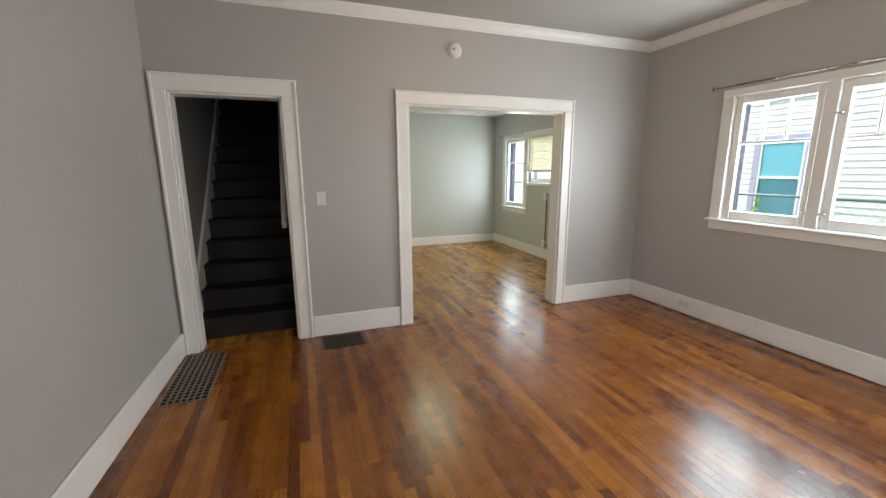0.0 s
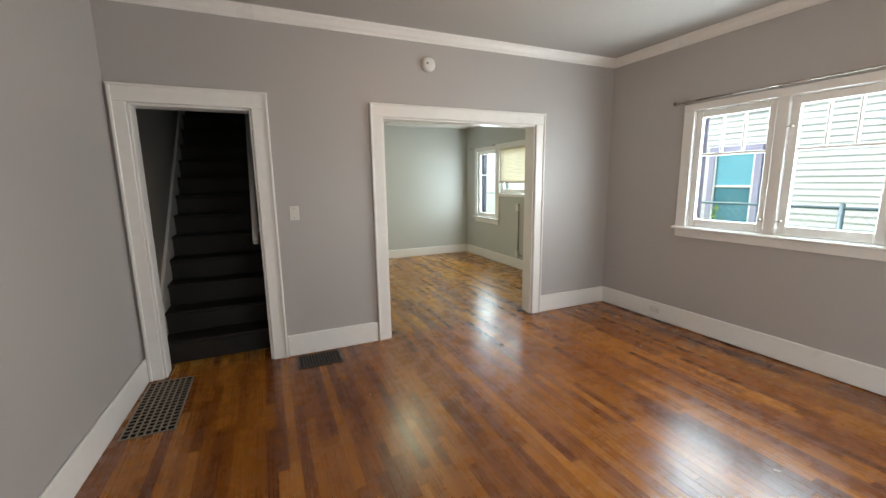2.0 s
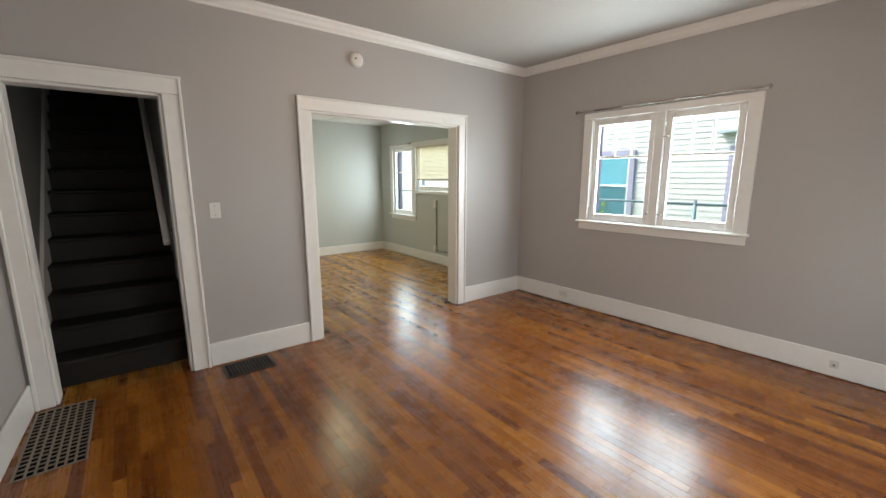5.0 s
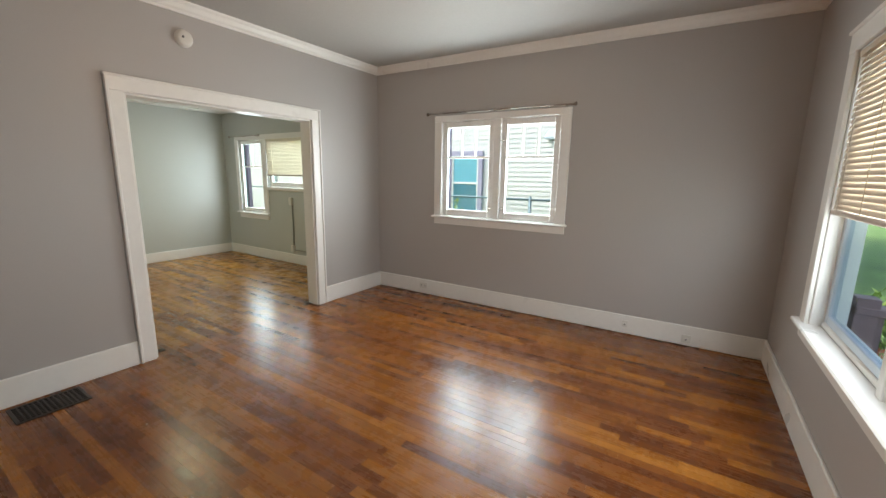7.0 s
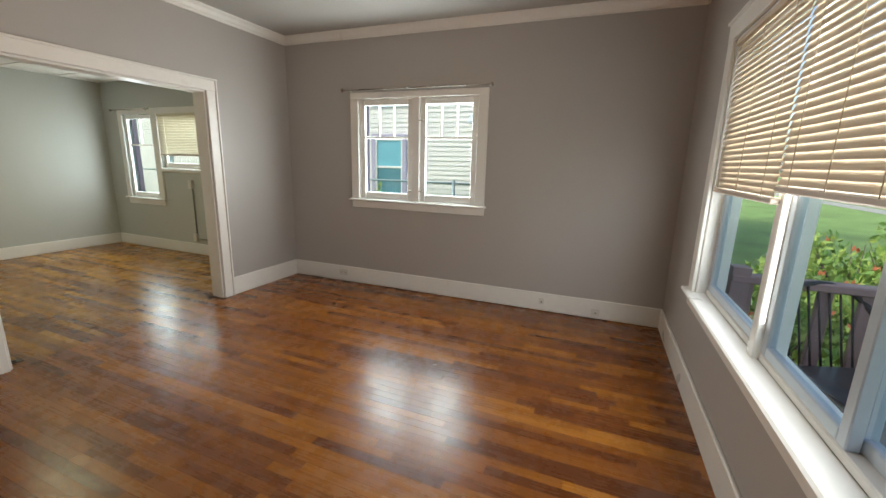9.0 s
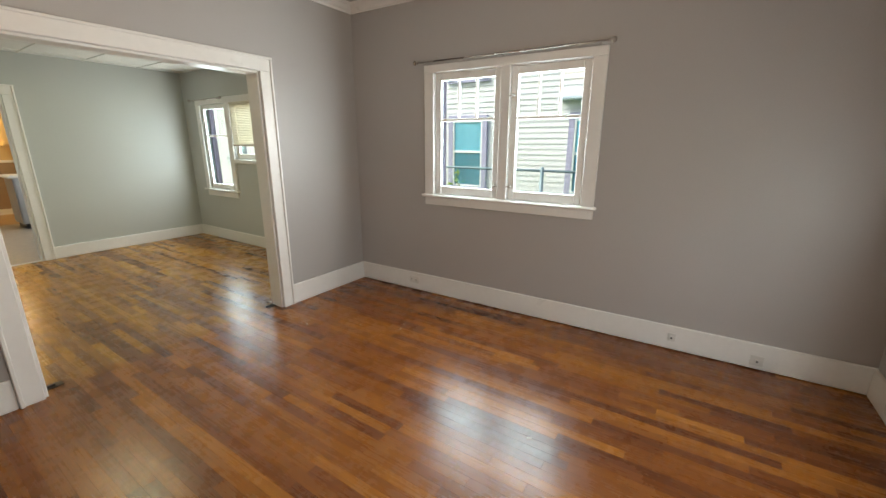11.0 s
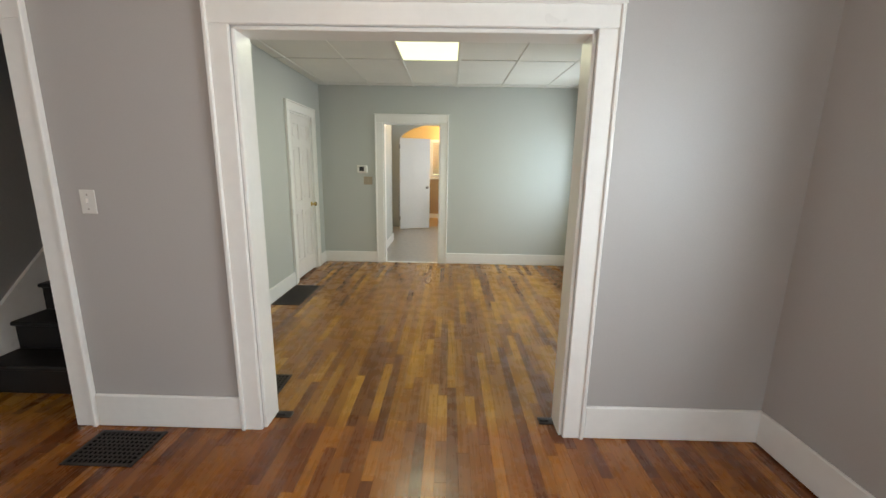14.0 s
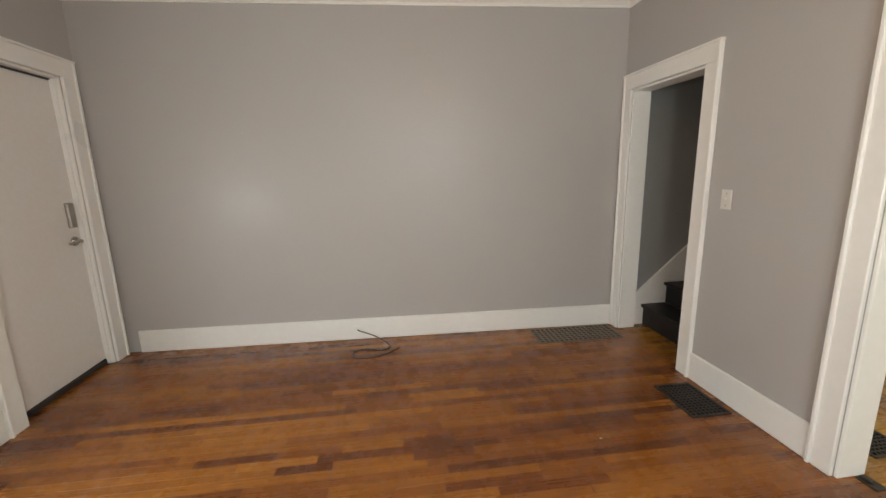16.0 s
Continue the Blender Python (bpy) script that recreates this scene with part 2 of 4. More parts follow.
M_LEAF2 = leaf("tree_leaves", (0.035, 0.09, 0.02), (0.1, 0.19, 0.04))
M_BARK = paint("bark", (0.12, 0.09, 0.07), 0.9, 0.3, 12, 3, 0.8)
M_PETAL = paint("flower_petals", (0.7, 0.2, 0.1), 0.6, 0.2)
M_CHAIR = paint("black_metal_chair", (0.03, 0.03, 0.035), 0.4, 0.15, 40, 4, 0.1)
M_CAR = paint("white_car_paint", (0.75, 0.75, 0.76), 0.2, 0.02, 20, 2, 0)
M_TYRE = paint("tyre_rubber", (0.02, 0.02, 0.02), 0.8, 0.1)
M_CABLE = paint("black_cable", (0.012, 0.012, 0.013), 0.4, 0.1)
M_CHIP = paint("pale_scuff", (0.6, 0.55, 0.5), 0.6, 0.1)

# ---- mesh helpers ----
def cbox(bm, x0, x1, y0, y1, z0, z1, c=0.003):
    """A box with chamfered edges."""
    c = min(c, (x1 - x0) / 3, (y1 - y0) / 3, (z1 - z0) / 3)
    lo, hi = (x0, y0, z0), (x1, y1, z1)
    if c <= 0:
        v = [bm.verts.new((lo[0] if not i & 1 else hi[0], lo[1] if not i & 2 else hi[1], lo[2] if not i & 4 else hi[2])) for i in range(8)]
        for f in ((0, 2, 3, 1), (4, 5, 7, 6), (0, 1, 5, 4), (2, 6, 7, 3), (0, 4, 6, 2), (1, 3, 7, 5)):
            bm.faces.new([v[i] for i in f])
        return
    vs = {}
    for i in range(8):
        s = [1 if i & (1 << k) else -1 for k in range(3)]
        for k in range(3):
            p = [(hi[a] if s[a] > 0 else lo[a]) - (0 if a == k else c * s[a]) for a in range(3)]
            vs[i, k] = bm.verts.new(p)
    def face(keys, outward):
        f = bm.faces.new([vs[k] for k in keys])
        f.normal_update()
        if f.normal.dot(Vector(outward)) < 0:
            f.normal_flip()
    for k in range(3):
        a, b = (k + 1) % 3, (k + 2) % 3
        for s in (0, 1):
            base = s << k
            ring = [base, base | 1 << a, base | 1 << a | 1 << b, base | 1 << b]
            out = [0, 0, 0]
            out[k] = 2 * s - 1
            face([(i, k) for i in ring], out)
    for k in range(3):
        a, b = (k + 1) % 3, (k + 2) % 3
        for sa in (0, 1):
            for sb in (0, 1):
                i = sa << a | sb << b
                j = i | 1 << k
                out = [0, 0, 0]
                out[a], out[b] = 2 * sa - 1, 2 * sb - 1
                face([(i, a), (j, a), (j, b), (i, b)], out)
    for i in range(8):
        face([(i, 0), (i, 1), (i, 2)], [1 if i & (1 << k) else -1 for k in range(3)])

def tube(bm, pts, r, n=10, closed=False):
    """A round bar along points."""
    pts = [Vector(p) for p in pts]
    rings = []
    for i, p in enumerate(pts):
        d = (pts[min(i + 1, len(pts) - 1)] - pts[max(i - 1, 0)]).normalized()
        side = d.orthogonal().normalized() if not rings else (rings[-1][1] - d * rings[-1][1].dot(d)).normalized()
        up = d.cross(side)
        rad = r[i] if isinstance(r, (list, tuple)) else r
        rings.append(([bm.verts.new(p + rad * (math.cos(2 * math.pi * k / n) * side + math.sin(2 * math.pi * k / n) * up)) for k in range(n)], side))
    for (a, _), (b, _) in zip(rings, rings[1:]):
        for k in range(n):
            f = bm.faces.new((a[k], a[(k + 1) % n], b[(k + 1) % n], b[k]))
            f.smooth = True
    bm.faces.new(rings[0][0][::-1]), bm.faces.new(rings[-1][0])

def lathe(bm, centre, axis, profile, n=28):
    """A turned shape: profile of (radius, distance along the axis)."""
    axis = Vector(axis).normalized()
    side = axis.orthogonal().normalized()
    up = axis.cross(side)
    rings = [[bm.verts.new(Vector(centre) + axis * h + max(r, 0.0004) * (math.cos(2 * math.pi * k / n) * side + math.sin(2 * math.pi * k / n) * up)) for k in range(n)] for r, h in profile]
    for a, b in zip(rings, rings[1:]):
        for k in range(n):
            f = bm.faces.new((a[k], a[(k + 1) % n], b[(k + 1) % n], b[k]))
            f.smooth = True
    bm.faces.new(rings[0][::-1]), bm.faces.new(rings[-1])

def prism(bm, outline, axis, a, b):
    """An outline of 2D points drawn out along axis 0, 1 or 2 from a to b."""
    def at(p, h):
        q = [p[0], p[1]]
        q.insert(axis, h)
        return bm.verts.new(q)
    lo, hi = [at(p, a) for p in outline], [at(p, b) for p in outline]
    fs = [bm.faces.new(lo), bm.faces.new(hi[::-1])]
    for i in range(len(outline)):
        j = (i + 1) % len(outline)
        fs.append(bm.faces.new((lo[i], hi[i], hi[j], lo[j])))
    bmesh.ops.recalc_face_normals(bm, faces=fs)

ORIGIN = {}

def mesh_of(name, bm, material):
    me = bpy.data.meshes.new(name)
    bm.to_mesh(me)
    bm.free()
    me.materials.append(material)
    return me

def thing(name, at, label, category, group="", kind="", m=None):
    """An Empty at a thing's base; its parts are drawn in the plan's coordinates. m: the lean of the wall it belongs to."""
    ob = new(name)
    ob.empty_display_size = 0.05
    ob.matrix_world = (m or Matrix()) @ Matrix.Translation(at)
    ORIGIN[ob] = Vector(at)
    return tagged(ob, label, category, group, kind)

def part(name, bm, material, parent, label=""):
    o = ORIGIN[parent]
    bmesh.ops.translate(bm, verts=bm.verts, vec=-o)
    ob = new(name, mesh_of(name, bm, material))
    ob.parent = parent
    ORIGIN[ob] = o
    return tagged(ob, label)

def boxpart(name, dims, material, parent, label="", c=0.003):
    bm = bmesh.new()
    cbox(bm, *dims, c)
    return part(name, bm, material, parent, label)

def single(name, bm, material, label, category, group="", kind="", m=None):
    ob = new(name, mesh_of(name, bm, material))
    ob.matrix_world = m or Matrix()
    ORIGIN[ob] = Vector((0, 0, 0))
    return tagged(ob, label, category, group, kind)

def structure(name, boxes, material, label, category, m=None, c=0.0):
    bm = bmesh.new()
    for d in boxes:
        cbox(bm, *d, c)
    return single(name, bm, material, label, category, kind="structure", m=m)

def about(x, y, degrees):
    return Matrix.Translation((x, y, 0)) @ Matrix.Rotation(radians(degrees), 4, "Z") @ Matrix.Translation((-x, -y, 0))

# ---- plan ----
YA, YB = 3.72, 3.87          # wall between front room and dining room
XR, XL = 3.855, -0.765       # side walls of the front room at that wall
YF = -0.435                  # front wall at the right-hand corner
H1, H2 = 2.775, 2.49         # ceilings
XD0, XD1, YD = 0.32, 4.0, 7.575   # dining room
MR, ML, MF = about(XR, YA, 1.3), about(XL, YA, -1.85), about(3.95, YF, 1.05)

# openings in the wall between the rooms
SX0, SX1, SZ = -0.65, 0.13, 2.05     # stair door
AX0, AX1, AZ = 1.16, 2.80, 2.04      # wide opening
structure("wall_north", [(-1.0, SX0, YA, YB, 0, H1), (SX0, SX1, YA, YB, SZ, H1), (SX1, AX0, YA, YB, 0, H1), (AX0, AX1, YA, YB, AZ, H1), (AX1, 4.2, YA, YB, 0, H1)],
          M_WALL, "grey painted plaster wall with two cased openings", "wall")
# right wall with the paired casement opening
WY0, WY1, WZ0, WZ1 = 1.385, 2.745, 1.0, 2.085
structure("wall_east", [(XR, XR + 0.16, WY1, YA, 0, H1), (XR, XR + 0.16, YF - 0.3, WY0, 0, H1), (XR, XR + 0.16, WY0, WY1, 0, WZ0), (XR, XR + 0.16, WY0, WY1, WZ1, H1)],
          M_WALL, "grey painted plaster wall with a paired window", "wall", MR)
structure("wall_west", [(XL - 0.15, XL, YF - 0.4, YA, 0, H1)], M_WALL, "plain grey painted plaster wall", "wall", ML)
# front wall: three-light window and entrance door
FX0, FX1, FZ0, FZ1 = 0.92, 2.93, 0.655, 2.17
DX0, DX1, DZ = -0.74, 0.09, 2.15
structure("wall_south", [(FX1, 4.3, YF - 0.16, YF, 0, H1), (FX0, FX1, YF - 0.16, YF, 0, FZ0), (FX0, FX1, YF - 0.16, YF, FZ1, H1), (DX1, FX0, YF - 0.16, YF, 0, H1), (DX0, DX1, YF - 0.16, YF, DZ, H1), (-1.2, DX0, YF - 0.16, YF, 0, H1)],
          M_WALL, "grey painted front wall with window and entrance door", "wall", MF)
structure("ceiling", [(-1.2, 4.3, -0.75, YB, H1, H1 + 0.12)], M_CEIL, "flat off-white painted plaster ceiling", "ceiling")
structure("floor", [(-1.2, 4.3, -0.75, 3.9, -0.16, -0.02), (0.2, 4.3, 3.9, 7.6, -0.16, -0.02), (-1.2, 0.2, 3.9, 4.05, -0.16, -0.02)], M_SUBFLOOR, "dark subfloor under varnished oak strips", "floor")

# dining room
DW = ((6.42, 7.10, 0.78, 2.02), (5.0, 6.30, 1.24, 2.02))
xs = (XD1, XD1 + 0.16)
structure("wall_east_dining", [(*xs, 7.10, 7.8, 0, 2.75), (*xs, 6.42, 7.10, 0, 0.78), (*xs, 6.42, 7.10, 2.02, 2.75), (*xs, 6.30, 6.42, 0, 2.75), (*xs, 5.0, 6.30, 0, 1.24), (*xs, 5.0, 6.30, 2.02, 2.75), (*xs, YB, 5.0, 0, 2.75)],
          M_WALL2, "grey wall tinted for green light, with casement and high window", "wall")
structure("wall_west_dining", [(XD0 - 0.1, XD0, YB, 6.45, 0, 2.75), (XD0 - 0.1, XD0, 6.45, 7.19, 2.03, 2.75), (XD0 - 0.1, XD0, 7.19, 7.75, 0, 2.75), (XD0 - 0.14, XD0 - 0.1, 6.3, 7.3, 0, 2.75)],
          M_WALL2, "grey wall tinted for green light, with a panelled door", "wall")
KX0, KX1, KZ = 1.21, 2.02, 2.01
structure("wall_north_dining", [(0.2, KX0, YD, YD + 0.13, 0, 2.75), (KX0, KX1, YD, YD + 0.13, KZ, 2.75), (KX1, 4.2, YD, YD + 0.13, 0, 2.75)],
          M_WALL2, "grey wall tinted for green light, with a cased kitchen doorway", "wall")
structure("wall_south_dining", [(XD0, AX0 - 0.02, YB, YB + 0.012, 0, H2), (AX1 + 0.02, XD1, YB, YB + 0.012, 0, H2), (AX0 - 0.02, AX1 + 0.02, YB, YB + 0.012, AZ + 0.02, H2)], M_WALL2, "back of the partition, grey tinted for green light", "wall")
# suspended ceiling: tiles and T bars in one mesh
bm = bmesh.new()
gx, gy = [0.32, 0.44, 1.04, 1.64, 2.24, 2.84, 3.44, 4.0], [3.87, 4.95, 6.165, 7.38, 7.575]
for a, b in zip(gx, gx[1:]):
    for c, d in zip(gy, gy[1:]):
        if not (abs(a - 1.64) < 0.01 and abs(c - 4.95) < 0.01):
            dz = random.uniform(0, 0.004)
            cbox(bm, a + 0.008, b - 0.008, c + 0.008, d - 0.008, H2 + 0.004 + dz, H2 + 0.02, 0.002)
ceiling2 = single("ceiling_dining", bm, M_TILE, "suspended ceiling of white mineral tiles", "ceiling", kind="structure")
bm = bmesh.new()
for x in gx[1:-1]:
    cbox(bm, x - 0.012, x + 0.012, 3.88, 7.575, H2 - 0.002, H2 + 0.012, 0.001)
for y in gy[1:-1]:
    cbox(bm, 0.32, 4.0, y - 0.012, y + 0.012, H2 - 0.001, H2 + 0.0125, 0.001)
single("ceiling_grid_dining", bm, M_TBAR, "white metal grid of the suspended ceiling", "ceiling", kind="structure")
# unseen black slab that keeps sky light out above the tiles
structure("ceiling_void_cover", [(0.2, 4.2, 3.87, 7.7, 2.7, 2.8)], M_DEPTH_SHADE, "unseen black slab closing the space above the suspended ceiling", "ceiling")

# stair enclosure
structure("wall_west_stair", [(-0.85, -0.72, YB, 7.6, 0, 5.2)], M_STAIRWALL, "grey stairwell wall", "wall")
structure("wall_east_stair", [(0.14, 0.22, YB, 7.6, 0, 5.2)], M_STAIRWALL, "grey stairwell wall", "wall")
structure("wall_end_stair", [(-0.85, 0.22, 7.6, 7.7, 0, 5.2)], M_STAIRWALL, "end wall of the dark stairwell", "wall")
# unseen slab added to stop light leaking up behind the treads
structure("floor_stair", [(-0.85, 0.22, 4.02, 7.7, -0.2, -0.02)], M_SUBFLOOR, "unseen light-blocking slab under the stairs", "floor")
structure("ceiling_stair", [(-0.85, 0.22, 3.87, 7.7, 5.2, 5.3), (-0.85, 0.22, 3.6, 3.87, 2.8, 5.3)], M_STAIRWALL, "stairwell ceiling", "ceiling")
stair = thing("staircase", (-0.3, 4.0, 0), "steep dark-painted wooden staircase going up", "staircase")
RISE, RUN, ST0 = 0.195, 0.215, 3.99
for i in range(14):
    y, z = ST0 + i * RUN, (i + 1) * RISE
    boxpart("tread", (-0.719, 0.139, y - 0.028, y + RUN + 0.005, z - 0.03, z), M_STAIR, stair, c=0.008)
    boxpart("riser", (-0.719, 0.139, y, y + 0.02, z - RISE, z - 0.03), M_STAIR, stair, c=0.002)
bm = bmesh.new()
prism(bm, [(3.875, 0.0), (3.99, 0.0), (3.99 + 13 * RUN, 13 * RISE), (3.99 + 13 * RUN, 13 * RISE + 0.34), (3.99, 0.37), (3.875, 0.27)], 0, -0.72, -0.695)
part("skirt_board", bm, M_TRIM, stair, "white-painted sloping skirt board")
rail = thing("handrail", (0.08, 3.9, 0.95), "pale painted wooden stair handrail on wall brackets", "handrail")
bm = bmesh.new()
cbox(bm, -0.022, 0.022, 0, 2.4, -0.035, 0.035, 0.012)
bmesh.ops.transform(bm, matrix=Matrix.Translation((0.07, 3.92, 0.985)) @ Matrix.Rotation(math.atan2(RISE, RUN), 4, "X"), verts=bm.verts)
part("rail", bm, M_TRIM, rail)
for k in (0.25, 1.2):
    bm = bmesh.new()
    y, z = 3.92 + k * 0.74, 0.985 + k * 0.67
    tube(bm, [(0.139, y, z - 0.09), (0.10, y, z - 0.09), (0.075, y, z - 0.03)], 0.008)
    part("bracket", bm, M_NICKEL, rail)

# ---- trim ----
def baseboard(name, dims, side, m=None):
    """A tall plain board with a rounded top edge and a shadow gap; side: the face that shows."""
    bm = bmesh.new()
    cbox(bm, *dims, 0.006)
    return single(name, bm, M_TRIM, "tall white-painted baseboard", "baseboard", kind="structure", m=m)

B = 0.19
baseboard("baseboard_north", (SX1 + 0.122, AX0 - 0.112, YA - 0.02, YA, 0, B), "y")
baseboard("baseboard_north_2", (AX1 + 0.112, XR, YA - 0.02, YA, 0, B), "y")
baseboard("baseboard_east", (XR - 0.02, XR, YF - 0.02, YA - 0.021, 0.005, B), "x", MR)
baseboard("baseboard_west", (XL, XL + 0.02, YF + 0.02, YA - 0.023, 0, B), "x", ML)
baseboard("baseboard_south", (DX1 + 0.125, 3.93, YF, YF + 0.02, 0, B), "y", MF)
baseboard("baseboard_dining_east", (XD1 - 0.02, XD1, YB + 0.02, YD - 0.021, 0, 0.16), "x")
baseboard("baseboard_dining_north", (XD0, KX0 - 0.112, YD - 0.02, YD, 0, 0.16), "y")
baseboard("baseboard_dining_north_2", (KX1 + 0.112, XD1, YD - 0.02, YD, 0, 0.16), "y")
baseboard("baseboard_dining_west", (XD0, XD0 + 0.02, YB + 0.02, 6.345, 0, 0.16), "x")
baseboard("baseboard_dining_west_2", (XD0, XD0 + 0.02, 7.295, YD - 0.021, 0, 0.16), "x")

def crown(name, axis, at, sign, a, b, m=None):
    """A simple cove-and-fillet crown moulding."""
    pr = [(0, 0), (0, -0.085), (0.012, -0.085), (0.014, -0.07), (0.03, -0.055), (0.045, -0.03), (0.06, -0.016), (0.062, 0)]
    bm = bmesh.new()
    prism(bm, [(at + sign * p, H1 + q) for p, q in pr], axis, a, b)
    return single(name, bm, M_TRIM, "white-painted crown moulding", "moulding", kind="structure", m=m)

crown("trim_crown_north", 0, YA, -1, -0.9, 4.0)
crown("trim_crown_south", 0, YF, 1, -1.1, 4.1, MF)
crown("trim_crown_east", 1, XR, -1, YF - 0.1, YA, MR)
crown("trim_crown_west", 1, XL, 1, YF - 0.2, YA, ML)

def casing(name, x0, x1, top, y, out, w, label, m=None, swap=False, left_w=None, bottom=0.0, head=None, back=0.15):
    """Door casing: two legs, a head, backband, and the jambs through the wall. Opening x0..x1 on the plane y; out: +1 or -1 towards the room."""
    def put(nm, a, b, d0, d1, z0, z1, par, c=0.004):
        lo, hi = sorted((y + out * d0, y + out * d1))
        dims = (a, b, lo, hi, z0, z1) if not swap else (lo, hi, a, b, z0, z1)
        return boxpart(nm, dims, M_TRIM, par, c=c)
    at = ((x0 + x1) / 2, y, bottom) if not swap else (y, (x0 + x1) / 2, bottom)
    t = thing(name, at, label, "door frame", kind="structure", m=m)
    lw, head = left_w or w, head or w
    put("casing_leg", x0 - lw, x0, 0, 0.022, bottom, top, t)
    put("casing_leg", x1, x1 + w, 0, 0.022, bottom, top, t)
    put("casing_head", x0 - lw, x1 + w, 0, 0.024, top, top + head, t)
    put("backband", x0 - lw - 0.004, x0 - lw + 0.016, 0, 0.034, bottom, top + head, t)
    put("backband", x1 + w - 0.016, x1 + w + 0.004, 0, 0.034, bottom, top + head, t)
    put("backband", x0 - lw - 0.008, x1 + w + 0.008, 0, 0.037, top + head - 0.012, top + head + 0.006, t)
    put("jamb", x0 - 0.001, x0 + 0.018, -back - 0.001, 0.0, bottom, top, t)
    put("jamb", x1 - 0.018, x1 + 0.001, -back - 0.001, 0.0, bottom, top, t)
    put("jamb_head", x0, x1, -back - 0.001, 0.0, top - 0.018, top + 0.001, t)
    return t

casing("door_1", SX0, SX1, SZ, YA, -1, 0.115, "white-painted casing of the open stair doorway", left_w=0.09)
casing("door_2", AX0, AX1, AZ, YA, -1, 0.105, "white-painted casing of the wide opening between rooms")
casing("door_3", KX0, KX1, KZ, YD, -1, 0.11, "white-painted casing of the kitchen doorway", back=0.13)
casing("door_4", 6.455, 7.185, 2.02, XD0, 1, 0.105, "white-painted casing of a panelled door", swap=True, back=0.08)
casing("door_5", DX0, DX1, DZ, YF, 1, 0.12, "white-painted casing of the entrance door", m=MF)

# ---- doors ----
def knob(parent, place, axis, material, label):
    bm = bmesh.new()
    lathe(bm, place, axis, [(0.03, 0), (0.03, 0.006), (0.011, 0.012), (0.011, 0.035), (0.026, 0.045), (0.029, 0.058), (0.022, 0.068), (0.002, 0.071)])
    return part("door_knob", bm, material, parent, label)

pd = thing("panel_door", (XD0 - 0.02, 6.82, 0), "closed white six-panel door with brass knob", "door")
x0, x1 = XD0 - 0.05, XD0 - 0.012
for a, b in ((6.475, 6.575), (6.78, 6.86), (7.065, 7.165)):
    boxpart("stile", (x0, x1, a, b, 0.02, 2.0), M_DOOR, pd)
for a, b in ((0.02, 0.24), (0.86, 0.98), (1.62, 1.72), (1.89, 2.0)):
    for c, d in ((6.575, 6.78), (6.86, 7.065)):
        boxpart("rail", (x0, x1, c, d, a, b), M_DOOR, pd)
for a, b in ((0.24, 0.86), (0.98, 1.62), (1.72, 1.89)):
    for c, d in ((6.575, 6.78), (6.86, 7.065)):
        boxpart("panel", (x0 + 0.008, x1 - 0.012, c, d, a, b), M_DOOR, pd, c=0)
        boxpart("raised_field", (x1 - 0.02, x1 - 0.004, c + 0.03, d - 0.03, a + 0.03, b - 0.03), M_DOOR, pd, c=0.007)
knob(pd, (x1, 7.11, 0.9), (1, 0, 0), M_BRASS, "polished brass knob")
fd = thing("entrance_door", ((DX0 + DX1) / 2, YF - 0.07, 0.03), "closed plain white entrance door with lever and deadbolt", "door", m=MF)
boxpart("slab", (DX0 + 0.022, DX1 - 0.022, YF - 0.1, YF - 0.055, 0.045, DZ - 0.03), M_DOOR, fd)
boxpart("threshold", (DX0 + 0.02, DX1 - 0.02, YF - 0.13, YF - 0.045, 0.0, 0.046), M_DARKPL, fd, "black rubber threshold", 0.008)
boxpart("stop", (DX0 + 0.018, DX0 + 0.03, YF - 0.054, YF - 0.02, 0.03, DZ - 0.02), M_TRIM, fd)
boxpart("weatherstrip", (DX0 + 0.02, DX1 - 0.02, YF - 0.06, YF - 0.045, DZ - 0.03, DZ - 0.018), M_DARKPL, fd, "dark weatherstrip", 0)
boxpart("deadbolt", (DX0 + 0.06, DX0 + 0.125, YF - 0.056, YF - 0.03, 1.10, 1.28), M_NICKEL, fd, "brushed nickel keypad deadbolt", 0.008)
bm = bmesh.new()
lathe(bm, (DX0 + 0.09, YF - 0.055, 1.0), (0, 1, 0), [(0.034, 0), (0.034, 0.008), (0.013, 0.014), (0.013, 0.05)])
tube(bm, [(DX0 + 0.09, YF - 0.01, 1.0), (DX0 + 0.13, YF - 0.008, 1.0), (DX0 + 0.2, YF - 0.01, 0.998)], 0.01)
part("lever_handle", bm, M_NICKEL, fd, "brushed nickel lever handle")

